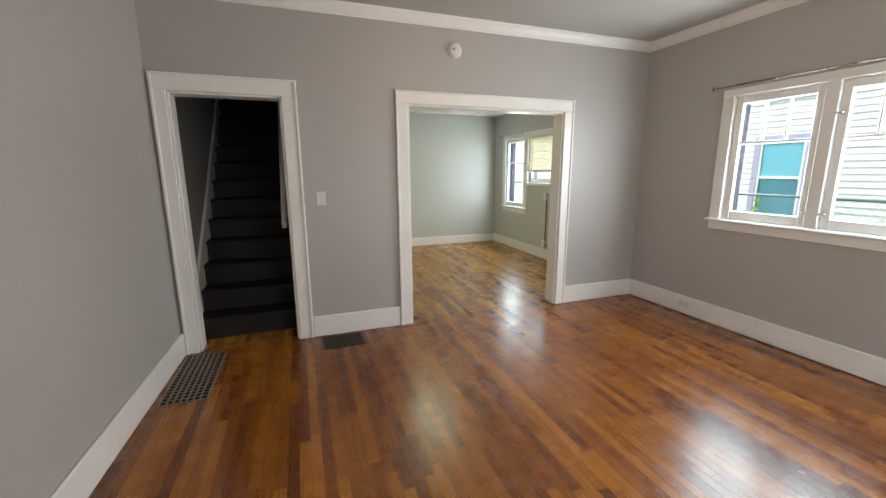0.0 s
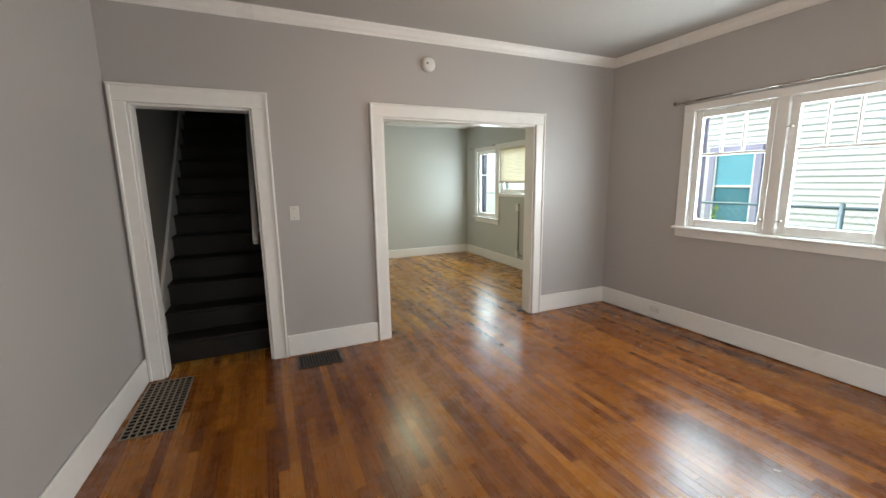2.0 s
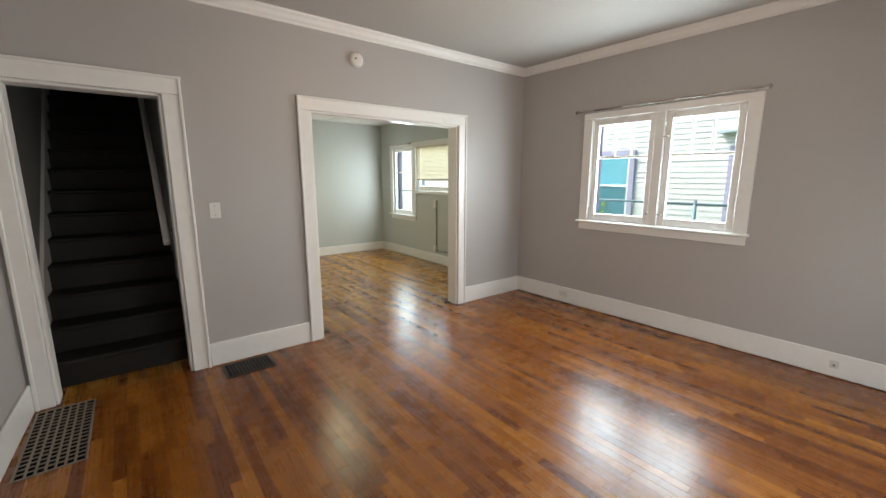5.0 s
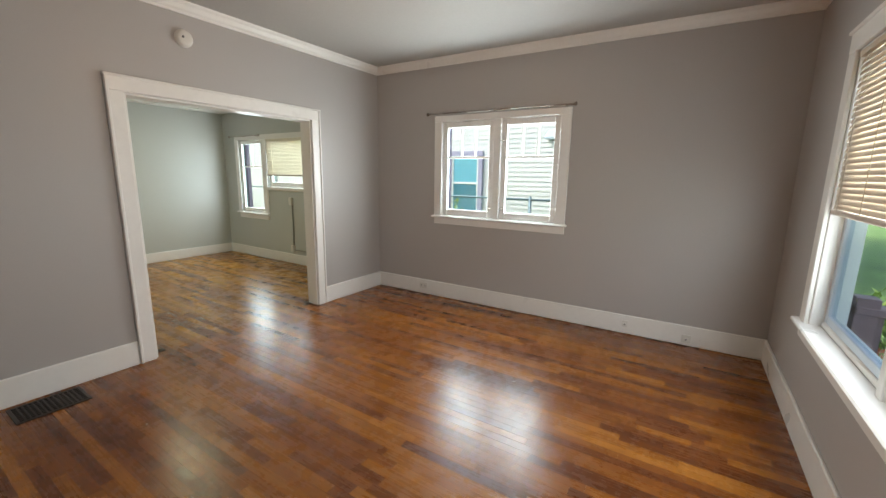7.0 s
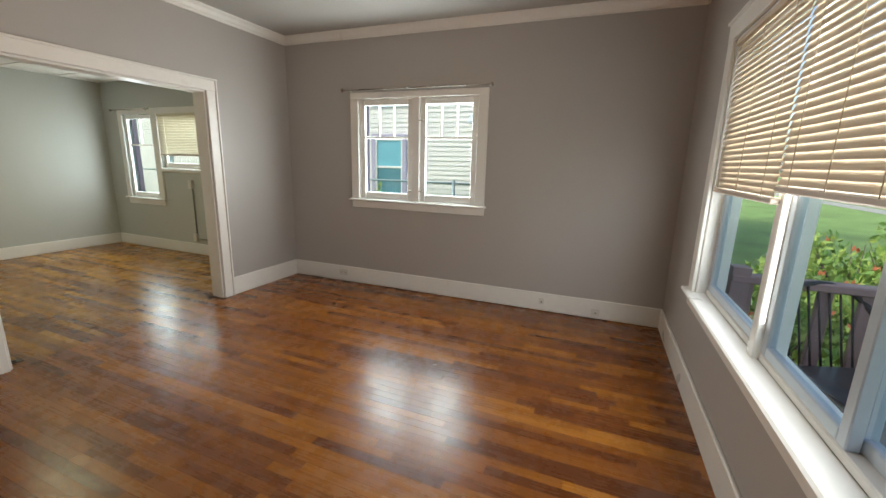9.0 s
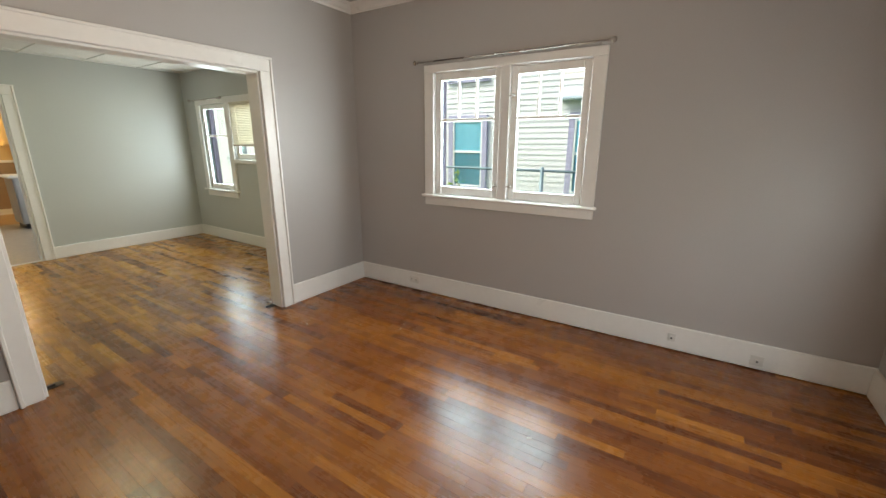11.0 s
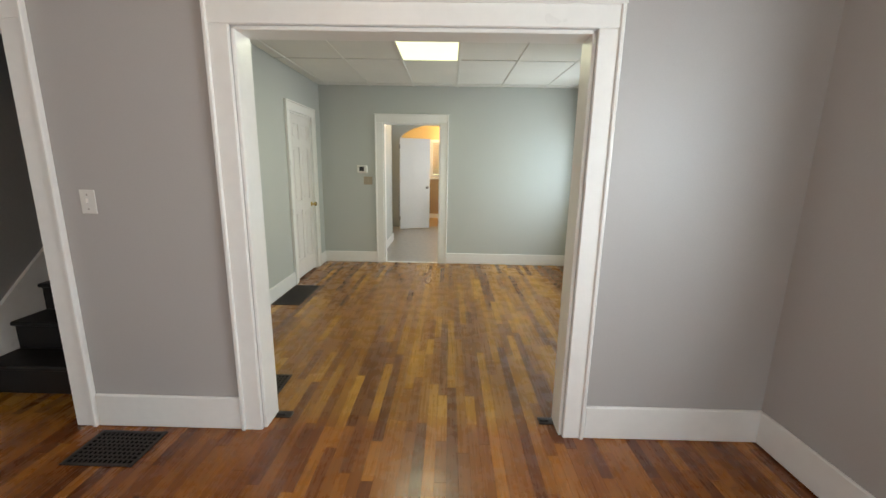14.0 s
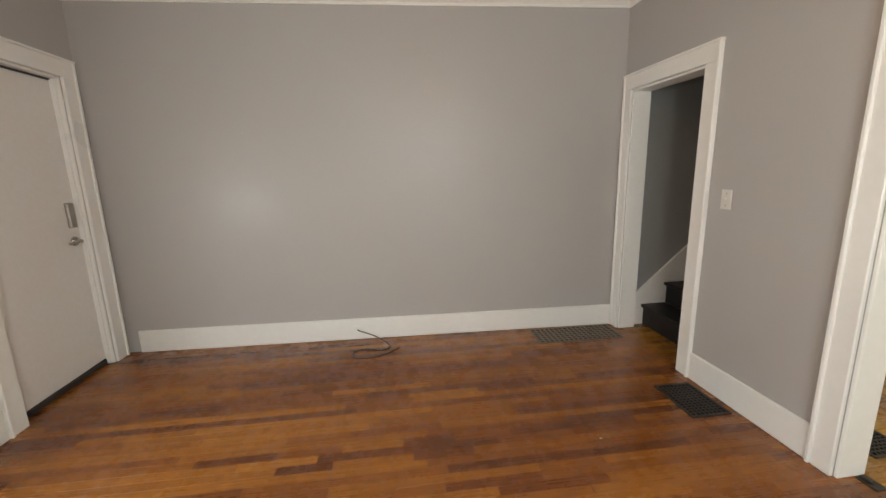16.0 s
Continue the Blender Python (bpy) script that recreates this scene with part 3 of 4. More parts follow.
# ---- windows ----
def casement_sash(parent, fixed, a, b, z0, z1, stile, bars, rail_z, depth, out):
    """One sash in the plane x = fixed: stiles, rails, muntins and panes. a..b along y; out: +1 when outside is at larger x."""
    lo, hi = fixed, fixed + depth
    bm = bmesh.new()
    for y0, y1, c0, c1 in ((a, a + stile, z0, z1), (b - stile, b, z0, z1), (a + stile, b - stile, z0, z0 + 0.075), (a + stile, b - stile, z1 - 0.06, z1)):
        cbox(bm, lo, hi, y0, y1, c0, c1, 0.005)
    s = part("sash", bm, M_TRIM, parent)
    def piece(nm, y0, y1, c0, c1, mat=M_TRIM, ins=0.0, ch=0.005):
        return boxpart(nm, (lo + ins, hi - ins, y0, y1, c0, c1), mat, s, c=ch)
    piece("middle_rail", a + stile, b - stile, rail_z - 0.012, rail_z + 0.012, ins=0.004)
    gl = (a + stile, b - stile)
    for k in range(bars):
        y = gl[0] + (gl[1] - gl[0]) * (k + 1) / (bars + 1)
        piece("muntin", y - 0.009, y + 0.009, rail_z + 0.012, z1 - 0.06, ins=0.006)
    for c0, c1 in ((z0 + 0.075, rail_z - 0.012), (rail_z + 0.012, z1 - 0.06)):
        p = boxpart("pane", (lo + depth * 0.55, lo + depth * 0.55 + 0.004, gl[0], gl[1], c0, c1), M_GLASS, s, "clear window glass", 0)
        p.visible_shadow = False
    return s

def latch(parent, x, y, z, d):
    bm = bmesh.new()
    lathe(bm, (x, y, z), (-1, 0, 0), [(0.012, 0), (0.012, 0.006), (0.006, 0.01), (0.006, 0.022)], 12)
    tube(bm, [(x - 0.02, y, z), (x - 0.024, y + d * 0.025, z - 0.003), (x - 0.02, y + d * 0.05, z - 0.002)], 0.005, 8)
    part("latch", bm, M_NICKEL, parent, "small metal casement latch")

def hinge(parent, x, y, z):
    bm = bmesh.new()
    tube(bm, [(x - 0.004, y, z - 0.035), (x - 0.004, y, z + 0.035)], 0.005, 8)
    part("hinge", bm, M_TRIM, parent)

w1 = thing("window_1", (XR, 2.06, WZ0), "paired white wooden casement window with three-light tops", "window", kind="structure", m=MR)
W = lambda nm, *d, mat=M_TRIM, c=0.004: boxpart(nm, d, mat, w1, c=c)
W("casing_leg", XR - 0.022, XR, WY1, WY1 + 0.1, 1.01, WZ1), W("casing_leg", XR - 0.022, XR, WY0 - 0.1, WY0, 1.01, WZ1)
W("casing_head", XR - 0.024, XR, WY0 - 0.1, WY1 + 0.1, WZ1, WZ1 + 0.065)
W("stool", XR - 0.06, XR + 0.03, WY0 - 0.12, WY1 + 0.12, 0.99, 1.015, c=0.009)
W("apron", XR - 0.02, XR, WY0 - 0.1, WY1 + 0.1, 0.915, 0.99)
W("mullion", XR - 0.02, XR + 0.12, 2.012, 2.098, 1.015, WZ1)
W("jamb", XR, XR + 0.16, WY1 - 0.004, WY1 + 0.01, WZ0, WZ1), W("jamb", XR, XR + 0.16, WY0 - 0.01, WY0 + 0.004, WZ0, WZ1)
W("jamb_head", XR, XR + 0.16, WY0, WY1, WZ1 - 0.006, WZ1 + 0.01), W("outer_sill", XR + 0.03, XR + 0.24, WY0 - 0.05, WY1 + 0.05, 0.97, 1.005, c=0.008)
for a, b in ((2.1, WY1 - 0.006), (WY0 + 0.006, 2.01)):
    casement_sash(w1, XR + 0.008, a, b, 1.018, WZ1 - 0.008, 0.058, 2, 1.685, 0.04, 1)
for y, d in ((2.13, 1), (1.99, -1)):
    for z in ((1.13,) if d > 0 else (1.13, 1.86)):
        latch(w1, XR + 0.008, y, z, -d)
for y in (WY1 - 0.006, WY0 + 0.006):
    for z in (1.17, 1.9):
        hinge(w1, XR + 0.006, y, z)
for a, b, c, d in ((WY1, WY1 + 0.1, 0.95, 2.15), (WY0 - 0.1, WY0, 0.95, 2.15), (WY0 - 0.1, WY1 + 0.1, 2.085, 2.2)):
    boxpart("outer_casing", (XR + 0.16, XR + 0.19, a, b, c, d), M_PINK, w1, "mauve-painted outer casing")
for y in (WY1 - 0.03, WY0 + 0.0):
    boxpart("outer_stop", (XR + 0.1, XR + 0.16, y, y + 0.03, 1.005, WZ1 - 0.006), M_PINK, w1, "mauve-painted outer stop")

def curtain_rod(place, y0, y1, z, x, m=None, label="thin brushed metal curtain rod with ball ends"):
    t = thing("curtain_rod", (place, (y0 + y1) / 2, z), label, "curtain rod", m=m)
    bm = bmesh.new()
    tube(bm, [(x, y0, z), (x, y1, z)], 0.007)
    part("rod", bm, M_NICKEL, t)
    for y, d in ((y0, -1), (y1, 1)):
        bm = bmesh.new()
        lathe(bm, (x, y, z), (0, d, 0), [(0.01, 0), (0.012, 0.008), (0.007, 0.014), (0.018, 0.026), (0.021, 0.036), (0.016, 0.048), (0.002, 0.053)], 16)
        part("finial", bm, M_NICKEL, t)
    for y in (y0 + 0.05, (y0 + y1) / 2, y1 - 0.05):
        bm = bmesh.new()
        tube(bm, [(place - 0.02, y, z - 0.012), (x, y, z - 0.01), (x, y, z + 0.008)], 0.005, 8)
        part("bracket", bm, M_NICKEL, t)
    return t

curtain_rod(XR, 1.285, 2.87, 2.168, XR - 0.07, MR)

# dining room window: one casement and a shorter one with a pleated shade
w2 = thing("window_2", (XD1, 6.4, 0.77), "white wooden casement beside a high shaded window", "window", kind="structure")
V = lambda nm, *d, mat=M_TRIM, c=0.004: boxpart(nm, d, mat, w2, c=c)
V("casing_leg", XD1 - 0.022, XD1, 7.10, 7.20, 0.785, 2.02), V("casing_leg", XD1 - 0.022, XD1, 6.31, 6.42, 0.785, 2.02)
V("casing_head", XD1 - 0.024, XD1, 4.9, 7.20, 2.02, 2.10)
V("stool", XD1 - 0.055, XD1 + 0.03, 6.29, 7.22, 0.76, 0.785, c=0.008), V("apron", XD1 - 0.02, XD1, 6.33, 7.18, 0.68, 0.76)
V("stool", XD1 - 0.03, XD1 + 0.03, 4.9, 6.308, 1.19, 1.245, c=0.008), V("casing_leg", XD1 - 0.022, XD1, 4.9, 5.0, 1.245, 2.02)
casement_sash(w2, XD1 + 0.008, 6.426, 7.094, 0.79, 2.014, 0.055, 1, 1.575, 0.04, 1)
casement_sash(w2, XD1 + 0.03, 5.006, 6.294, 1.25, 2.014, 0.055, 0, 1.62, 0.04, 1)
for a, b, c, d in ((7.10, 7.2, 0.7, 2.1), (6.32, 6.42, 0.7, 2.1)):
    boxpart("outer_casing", (XD1 + 0.16, XD1 + 0.19, a, b, c, d), M_PINK, w2, "mauve-painted outer casing")
boxpart("outer_stop", (XD1 + 0.1, XD1 + 0.16, 7.05, 7.09, 0.8, 2.01), M_PINK, w2, "mauve-painted outer stop")
curtain_rod(XD1, 6.45, 7.24, 2.085, XD1 - 0.06)

def blind(name, label, axis, a, b, fixed, top, bottom, pitch, depth, tilt, group, m=None, cords=3, shade=M_BLIND, head=0.03):
    """A venetian blind: head rail, slats, bottom rail, cords. a..b along the axis (0: x, 1: y), in the plane of fixed."""
    mid = ((a + b) / 2, fixed, bottom) if axis == 0 else (fixed, (a + b) / 2, bottom)
    t = thing(name, mid, label, "window blind", group, m=m)
    def dims(w0, w1, d, z0, z1):
        return (w0, w1, fixed - d, fixed + d, z0, z1) if axis == 0 else (fixed - d, fixed + d, w0, w1, z0, z1)
    boxpart("head_rail", dims(a, b, depth * 0.6, top - head, top), shade, t)
    boxpart("bottom_rail", dims(a, b, depth * 0.55, bottom, bottom + 0.028), M_RAIL, t, "tan bottom rail", 0.006)
    bm = bmesh.new()
    n = 5
    rows = []
    for e in (a, b):
        ring = []
        for k in range(n):
            u = (k / (n - 1) - 0.5) * depth
            v = 0.12 * depth * (1 - (2 * k / (n - 1) - 1) ** 2)
            du, dv = u * math.cos(tilt) - v * math.sin(tilt), u * math.sin(tilt) + v * math.cos(tilt)
            for th in (0, 0.0012):
                ring.append(bm.verts.new((e - mid[0], du, dv + th) if axis == 0 else (du, e - mid[1], dv + th)))
        rows.append(ring)
    for k in range(n - 1):
        for o in (0, 1):
            bm.faces.new((rows[0][2 * k + o], rows[0][2 * k + 2 + o], rows[1][2 * k + 2 + o], rows[1][2 * k + o]))
    bmesh.ops.recalc_face_normals(bm, faces=bm.faces)
    me = mesh_of("slat", bm, shade)
    z, i = bottom + 0.028 + pitch * 0.6, 0
    while z < top - head - 0.005:
        s = new("slat", me)
        s.parent = t
        s.location = (0, 0, z - bottom)
        s.rotation_euler = (radians(random.uniform(-1.6, 1.6)), 0, 0) if axis == 0 else (0, radians(random.uniform(-1.6, 1.6)), 0)
        z += pitch
    for k in range(cords):
        w = a + (b - a) * (0.12 + 0.76 * k / max(cords - 1, 1))
        bm = bmesh.new()
        p = [(w, fixed + depth * 0.52, zz) if axis == 0 else (fixed - depth * 0.52, w, zz) for zz in (bottom + 0.02, top - head)]
        tube(bm, p, 0.0016, 6)
        part("cord", bm, M_BLIND, t)
    return t

blind("window_blind", "cream pleated shade lowered over the high window", 1, 5.02, 6.3, XD1 - 0.005, 2.02, 1.43, 0.022, 0.026, radians(68), "", cords=2, shade=M_PLEAT)

# front window
w3 = thing("window_3", (1.9, YF, FZ0), "wide white front window with vinyl sliding sashes", "window", kind="structure", m=MF)
U = lambda nm, *d, mat=M_TRIM, c=0.004, lb="": boxpart(nm, d, mat, w3, lb, c=c)
U("casing_leg", FX1, FX1 + 0.11, YF, YF + 0.022, FZ0, FZ1), U("casing_leg", FX0 - 0.11, FX0, YF, YF + 0.022, FZ0, FZ1)
U("casing_head", FX0 - 0.11, FX1 + 0.11, YF, YF + 0.024, FZ1, FZ1 + 0.11)
U("backband", FX0 - 0.12, FX1 + 0.12, YF, YF + 0.036, FZ1 + 0.1, FZ1 + 0.12)
U("stool", FX0 - 0.14, FX1 + 0.14, YF - 0.06, YF + 0.06, FZ0 - 0.022, FZ0 + 0.006, c=0.009), U("apron", FX0 - 0.1, FX1 + 0.1, YF, YF + 0.02, FZ0 - 0.1, FZ0 - 0.026)
U("jamb", FX0 - 0.006, FX0 + 0.012, YF - 0.16, YF, FZ0, FZ1), U("jamb", FX1 - 0.012, FX1 + 0.006, YF - 0.16, YF, FZ0, FZ1), U("jamb_head", FX0, FX1, YF - 0.16, YF, FZ1 - 0.012, FZ1 + 0.004)
U("mullion", 1.97, 2.03, YF - 0.15, YF - 0.03, FZ0, FZ1)
U("sill_track", FX0, FX1, YF - 0.16, YF - 0.055, FZ0, FZ0 + 0.035, c=0.006)
def vinyl_sash(x0, x1, y, z0, z1):
    f, bm = 0.045, bmesh.new()
    for d in ((x0, x0 + f, z0, z1), (x1 - f, x1, z0, z1), (x0 + f, x1 - f, z0, z0 + f), (x0 + f, x1 - f, z1 - f, z1)):
        cbox(bm, d[0], d[1], y - 0.018, y + 0.018, d[2], d[3], 0.004)
    s = part("sash", bm, M_VINYL, w3, "white vinyl sash with bluish shade in its colour")
    p = boxpart("pane", (x0 + f, x1 - f, y - 0.003, y + 0.003, z0 + f, z1 - f), M_GLASS, s, "clear window glass", 0)
    p.visible_shadow = False
    return s
for x0, x1, y in ((2.03, FX1 - 0.012, YF - 0.08), (1.33, 1.97, YF - 0.075), (FX0 + 0.012, 1.39, YF - 0.115)):
    vinyl_sash(x0, x1, y, FZ0 + 0.036, FZ1 - 0.014)
bm = bmesh.new()
lathe(bm, (2.06, YF - 0.06, 1.05), (0, 1, 0), [(0.018, 0), (0.018, 0.01), (0.008, 0.014)], 12)
tube(bm, [(2.06, YF - 0.05, 1.05), (2.06, YF - 0.045, 1.1)], 0.006, 8)
part("sash_lock", bm, M_VINYL, w3)
blind("window_blind", "cream venetian blind lowered over half the front window", 0, 2.0, FX1 - 0.02, YF - 0.012, FZ1 - 0.014, 1.31, 0.03, 0.034, radians(-72), "front window blinds", MF)
blind("window_blind", "cream venetian blind lowered over half the front window", 0, FX0 + 0.02, 1.985, YF - 0.012, FZ1 - 0.014, 1.36, 0.03, 0.034, radians(-72), "front window blinds", MF, 4)

# ---- small fittings ----
def plate(name, label, category, place, normal, w, h, kind_of, m=None, mat=M_PLASTIC):
    """A wall plate on an x or y facing wall; kind_of: switch, outlet, jack or blank."""
    x, y, z = place
    t = thing(name, place, label, category, m=m)
    def b(nm, u0, u1, z0, z1, d0, d1, material, c=0.002):
        if abs(normal[1]):
            lo, hi = sorted((y + normal[1] * d0, y + normal[1] * d1))
            return boxpart(nm, (x + u0, x + u1, lo, hi, z + z0, z + z1), material, t, c=c)
        lo, hi = sorted((x + normal[0] * d0, x + normal[0] * d1))
        return boxpart(nm, (lo, hi, y + u0, y + u1, z + z0, z + z1), material, t, c=c)
    b("cover_plate", -w / 2, w / 2, -h / 2, h / 2, 0, 0.006, mat, 0.004)
    if kind_of == "switch":
        b("toggle", -0.005, 0.005, -0.004, 0.018, 0.006, 0.02, mat)
        for s in (-1, 1):
            b("screw", -0.004, 0.004, s * 0.035 - 0.004, s * 0.035 + 0.004, 0.006, 0.0075, M_NICKEL)
    if kind_of == "outlet":
        for s in (-1, 1):
            b("socket", s * w * 0.24 - 0.014, s * w * 0.24 + 0.014, -0.016, 0.016, 0.006, 0.009, mat, 0.004)
            for q in (-1, 1):
                b("slot", s * w * 0.24 + q * 0.006 - 0.0015, s * w * 0.24 + q * 0.006 + 0.0015, -0.006, 0.008, 0.0092, 0.0096, M_DARKPL, 0)
    if kind_of == "jack":
        b("jack", -0.012, 0.012, -0.014, 0.01, 0.006, 0.018, mat, 0.003)
        b("port", -0.006, 0.006, -0.008, 0.004, 0.0181, 0.019, M_DARKPL, 0)
    return t

plate("light_switch", "white toggle light switch plate on grey wall", "light switch", (0.385, YA, 1.235), (0, -1), 0.075, 0.118, "switch")
plate("wall_outlet", "white double outlet set in the baseboard", "outlet", (XR - 0.02, 2.99, 0.112), (-1, 0), 0.115, 0.07, "outlet", MR)
plate("phone_jack", "small white jack on the baseboard", "phone jack", (XR - 0.02, 0.64, 0.105), (-1, 0), 0.05, 0.06, "jack", MR)
plate("junction_box", "small white surface box on the baseboard", "phone jack", (XR - 0.02, 0.13, 0.07), (-1, 0), 0.075, 0.07, "jack", MR)
plate("cable_plate", "white cable plate painted over on the baseboard", "cable plate", (XL + 0.02, 1.42, 0.09), (1, 0), 0.115, 0.07, "blank", ML, M_TRIM)
plate("wall_plate", "tan blank wall plate below the thermostat", "wall plate", (0.985, YD, 1.205), (0, -1), 0.125, 0.115, "switch", mat=M_BEIGE)
th = thing("thermostat", (0.905, YD, 1.365), "white digital thermostat with dark display", "thermostat")
boxpart("housing", (0.828, 0.982, YD - 0.028, YD, 1.308, 1.422), M_PLASTIC, th, c=0.01)
boxpart("display", (0.868, 0.935, YD - 0.0295, YD - 0.028, 1.338, 1.4), M_DARKPL, th, "dark display", 0)
sd = thing("smoke_detector", (1.606, YA, 2.51), "round white smoke detector high on the wall", "smoke detector")
bm = bmesh.new()
lathe(bm, (1.606, YA, 2.51), (0, -1, 0), [(0.066, 0), (0.066, 0.012), (0.06, 0.018), (0.058, 0.03), (0.046, 0.038), (0.02, 0.04), (0.002, 0.04)])
part("housing", bm, M_PLASTIC, sd)
bm = bmesh.new()
lathe(bm, (1.588, YA - 0.039, 2.515), (0, -1, 0), [(0.009, 0), (0.008, 0.003), (0.002, 0.004)], 12)
part("test_button", bm, M_DARKPL, sd, "small dark test button")
cl = thing("ceiling_light", (1.94, 5.56, H2), "lit fluorescent troffer set in the tile ceiling", "ceiling light")
boxpart("diffuser", (1.665, 2.215, 4.975, 6.14, H2 - 0.006, H2 + 0.0), M_DIFF, cl, "glowing acrylic diffuser", 0.002)
for d in ((1.645, 1.665, 4.955, 6.16), (2.215, 2.235, 4.955, 6.16), (1.665, 2.215, 4.955, 4.975), (1.665, 2.215, 6.14, 6.16)):
    boxpart("frame", (*d, H2 - 0.01, H2 + 0.004), M_TBAR, cl)
bulb = thing("ceiling_lamp", (1.6, 2.0, H1), "small flush ceiling lamp with warm glass shade", "ceiling light")
bm = bmesh.new()
lathe(bm, (1.6, 2.0, H1), (0, 0, -1), [(0.09, 0), (0.09, 0.012), (0.06, 0.03), (0.035, 0.05)])
part("canopy", bm, M_NICKEL, bulb)
bm = bmesh.new()
lathe(bm, (1.6, 2.0, H1 - 0.05), (0, 0, -1), [(0.1, 0), (0.16, 0.03), (0.17, 0.06), (0.13, 0.11), (0.06, 0.14), (0.004, 0.15)])
globe = part("shade", bm, M_SHADEGLASS, bulb, "glowing frosted glass shade")
globe.visible_shadow = False
cd = thing("surface_conduit", (XD1, 5.71, 0.2), "painted surface conduit joining two outlet boxes", "conduit")
boxpart("upper_box", (XD1 - 0.045, XD1, 5.675, 5.745, 0.97, 1.09), M_PLASTIC, cd, "cream outlet box")
boxpart("lower_box", (XD1 - 0.045, XD1, 5.675, 5.745, 0.2, 0.31), M_PLASTIC, cd, "cream outlet box")
bm = bmesh.new()
tube(bm, [(XD1 - 0.012, 5.7, 0.3), (XD1 - 0.012, 5.7, 0.98)], 0.01)
part("conduit", bm, M_CONDUIT, cd)
bm = bmesh.new()
tube(bm, [(XD1 - 0.012, 5.68, 0.235), (XD1 - 0.012, 4.2, 0.235)], 0.01)
part("conduit", bm, M_CONDUIT, cd)

def grate(name, label, x0, x1, y0, y1, nx, ny, mat, bar, rim=0.02):
    """A floor register: rim, black sheet painted for the shaded depth, crossing bars."""
    t = thing(name, ((x0 + x1) / 2, (y0 + y1) / 2, 0), label, "floor vent")
    boxpart("depth_sheet", (x0 + 0.004, x1 - 0.004, y0 + 0.004, y1 - 0.004, 0.0005, 0.002), M_DEPTH_SHADE, t, "black sheet painted as the shaded depth below", 0)
    for d in ((x0, x0 + rim, y0, y1), (x1 - rim, x1, y0, y1), (x0 + rim, x1 - rim, y0, y0 + rim), (x0 + rim, x1 - rim, y1 - rim, y1)):
        boxpart("rim", (*d, 0.0, 0.008), mat, t)
    cx, cy = (x0 + x1) / 2, (y0 + y1) / 2
    for n, ax in ((nx, 0), (ny, 1)):
        bm = bmesh.new()
        if ax == 0:
            cbox(bm, -bar / 2, bar / 2, y0 + rim - cy, y1 - rim - cy, 0.002, 0.0066, 0.001)
        else:
            cbox(bm, x0 + rim - cx, x1 - rim - cx, -bar / 2, bar / 2, 0.002, 0.0062, 0.001)
        me = mesh_of("bar", bm, mat)
        for k in range(n):
            o = new("bar", me)
            o.parent = t
            f = (k + 1) / (n + 1)
            o.location = (x0 + rim + (x1 - x0 - 2 * rim) * f - cx, 0, 0) if ax == 0 else (0, y0 + rim + (y1 - y0 - 2 * rim) * f - cy, 0)
    return t

grate("return_air_grate", "long tan cast-iron return air grate in the floor", -0.735, -0.445, 2.91, 3.655, 6, 16, M_TANIRON, 0.011, 0.012)
grate("floor_register", "dark iron floor register beside the baseboard", 0.31, 0.665, 3.405, 3.66, 12, 7, M_IRON, 0.009)
grate("floor_register", "large dark iron floor register below the panelled door", 0.345, 0.64, 5.65, 6.32, 9, 20, M_IRON, 0.009)
grate("floor_register", "dark iron floor register beside the wide opening", 0.76, 1.1, 4.04, 4.28, 12, 7, M_IRON, 0.009)
for x in (1.225, 2.745):
    t = thing("floor_plate", (x, 3.85, 0), "small black metal plate on the floor by the jamb", "floor plate", "jamb plates")
    boxpart("plate", (x - 0.045, x + 0.045, 3.81, 3.87, 0.0, 0.007), M_IRON, t)
    boxpart("ridge", (x - 0.04, x + 0.01, 3.825, 3.85, 0.006, 0.018), M_IRON, t, c=0.006)
cb = thing("loose_cable", (-0.72, 1.45, 0), "loose black coaxial cable looped on the floor", "cable")
bm = bmesh.new()
base = Vector((-0.80, 1.4, 0.11))
pts = [Vector(p) for p in ((-0.82, 1.38, 0.09), (-0.78, 1.42, 0.085), (-0.71, 1.55, 0.06), (-0.62, 1.66, 0.012), (-0.55, 1.6, 0.006), (-0.6, 1.47, 0.006), (-0.56, 1.38, 0.006), (-0.46, 1.38, 0.006), (-0.43, 1.5, 0.006), (-0.5, 1.66, 0.006), (-0.58, 1.74, 0.006))]
def smooth(pts, k=6):
    out = []
    for i in range(len(pts) - 1):
        p0, p1, p2, p3 = pts[max(i - 1, 0)], pts[i], pts[i + 1], pts[min(i + 2, len(pts) - 1)]
        for j in range(k):
            t = j / k
            out.append(0.5 * ((2 * p1) + (p2 - p0) * t + (2 * p0 - 5 * p1 + 4 * p2 - p3) * t * t + (3 * p1 - p0 - 3 * p2 + p3) * t ** 3))
    return out + [pts[-1]]
tube(bm, smooth(pts), 0.0045, 8)
part("cable", bm, M_CABLE, cb)

# ---- hall and kitchen beyond ----
YH = YD + 0.13
structure("floor_hall", [(0.6, 3.6, YH - 0.12, 11.2, -0.16, 0.002)], M_HALL, "grey stone-pattern vinyl floor", "floor")
structure("floor_kitchen", [(0.6, 3.6, 11.2, 12.9, -0.16, 0.002)], M_KFLOOR, "tan vinyl kitchen floor", "floor")
structure("trim_threshold", [(KX0 + 0.018, KX1 - 0.018, YD - 0.01, YD + 0.04, 0.0, 0.009)], M_TRIM, "pale metal threshold strip", "threshold", c=0.003)
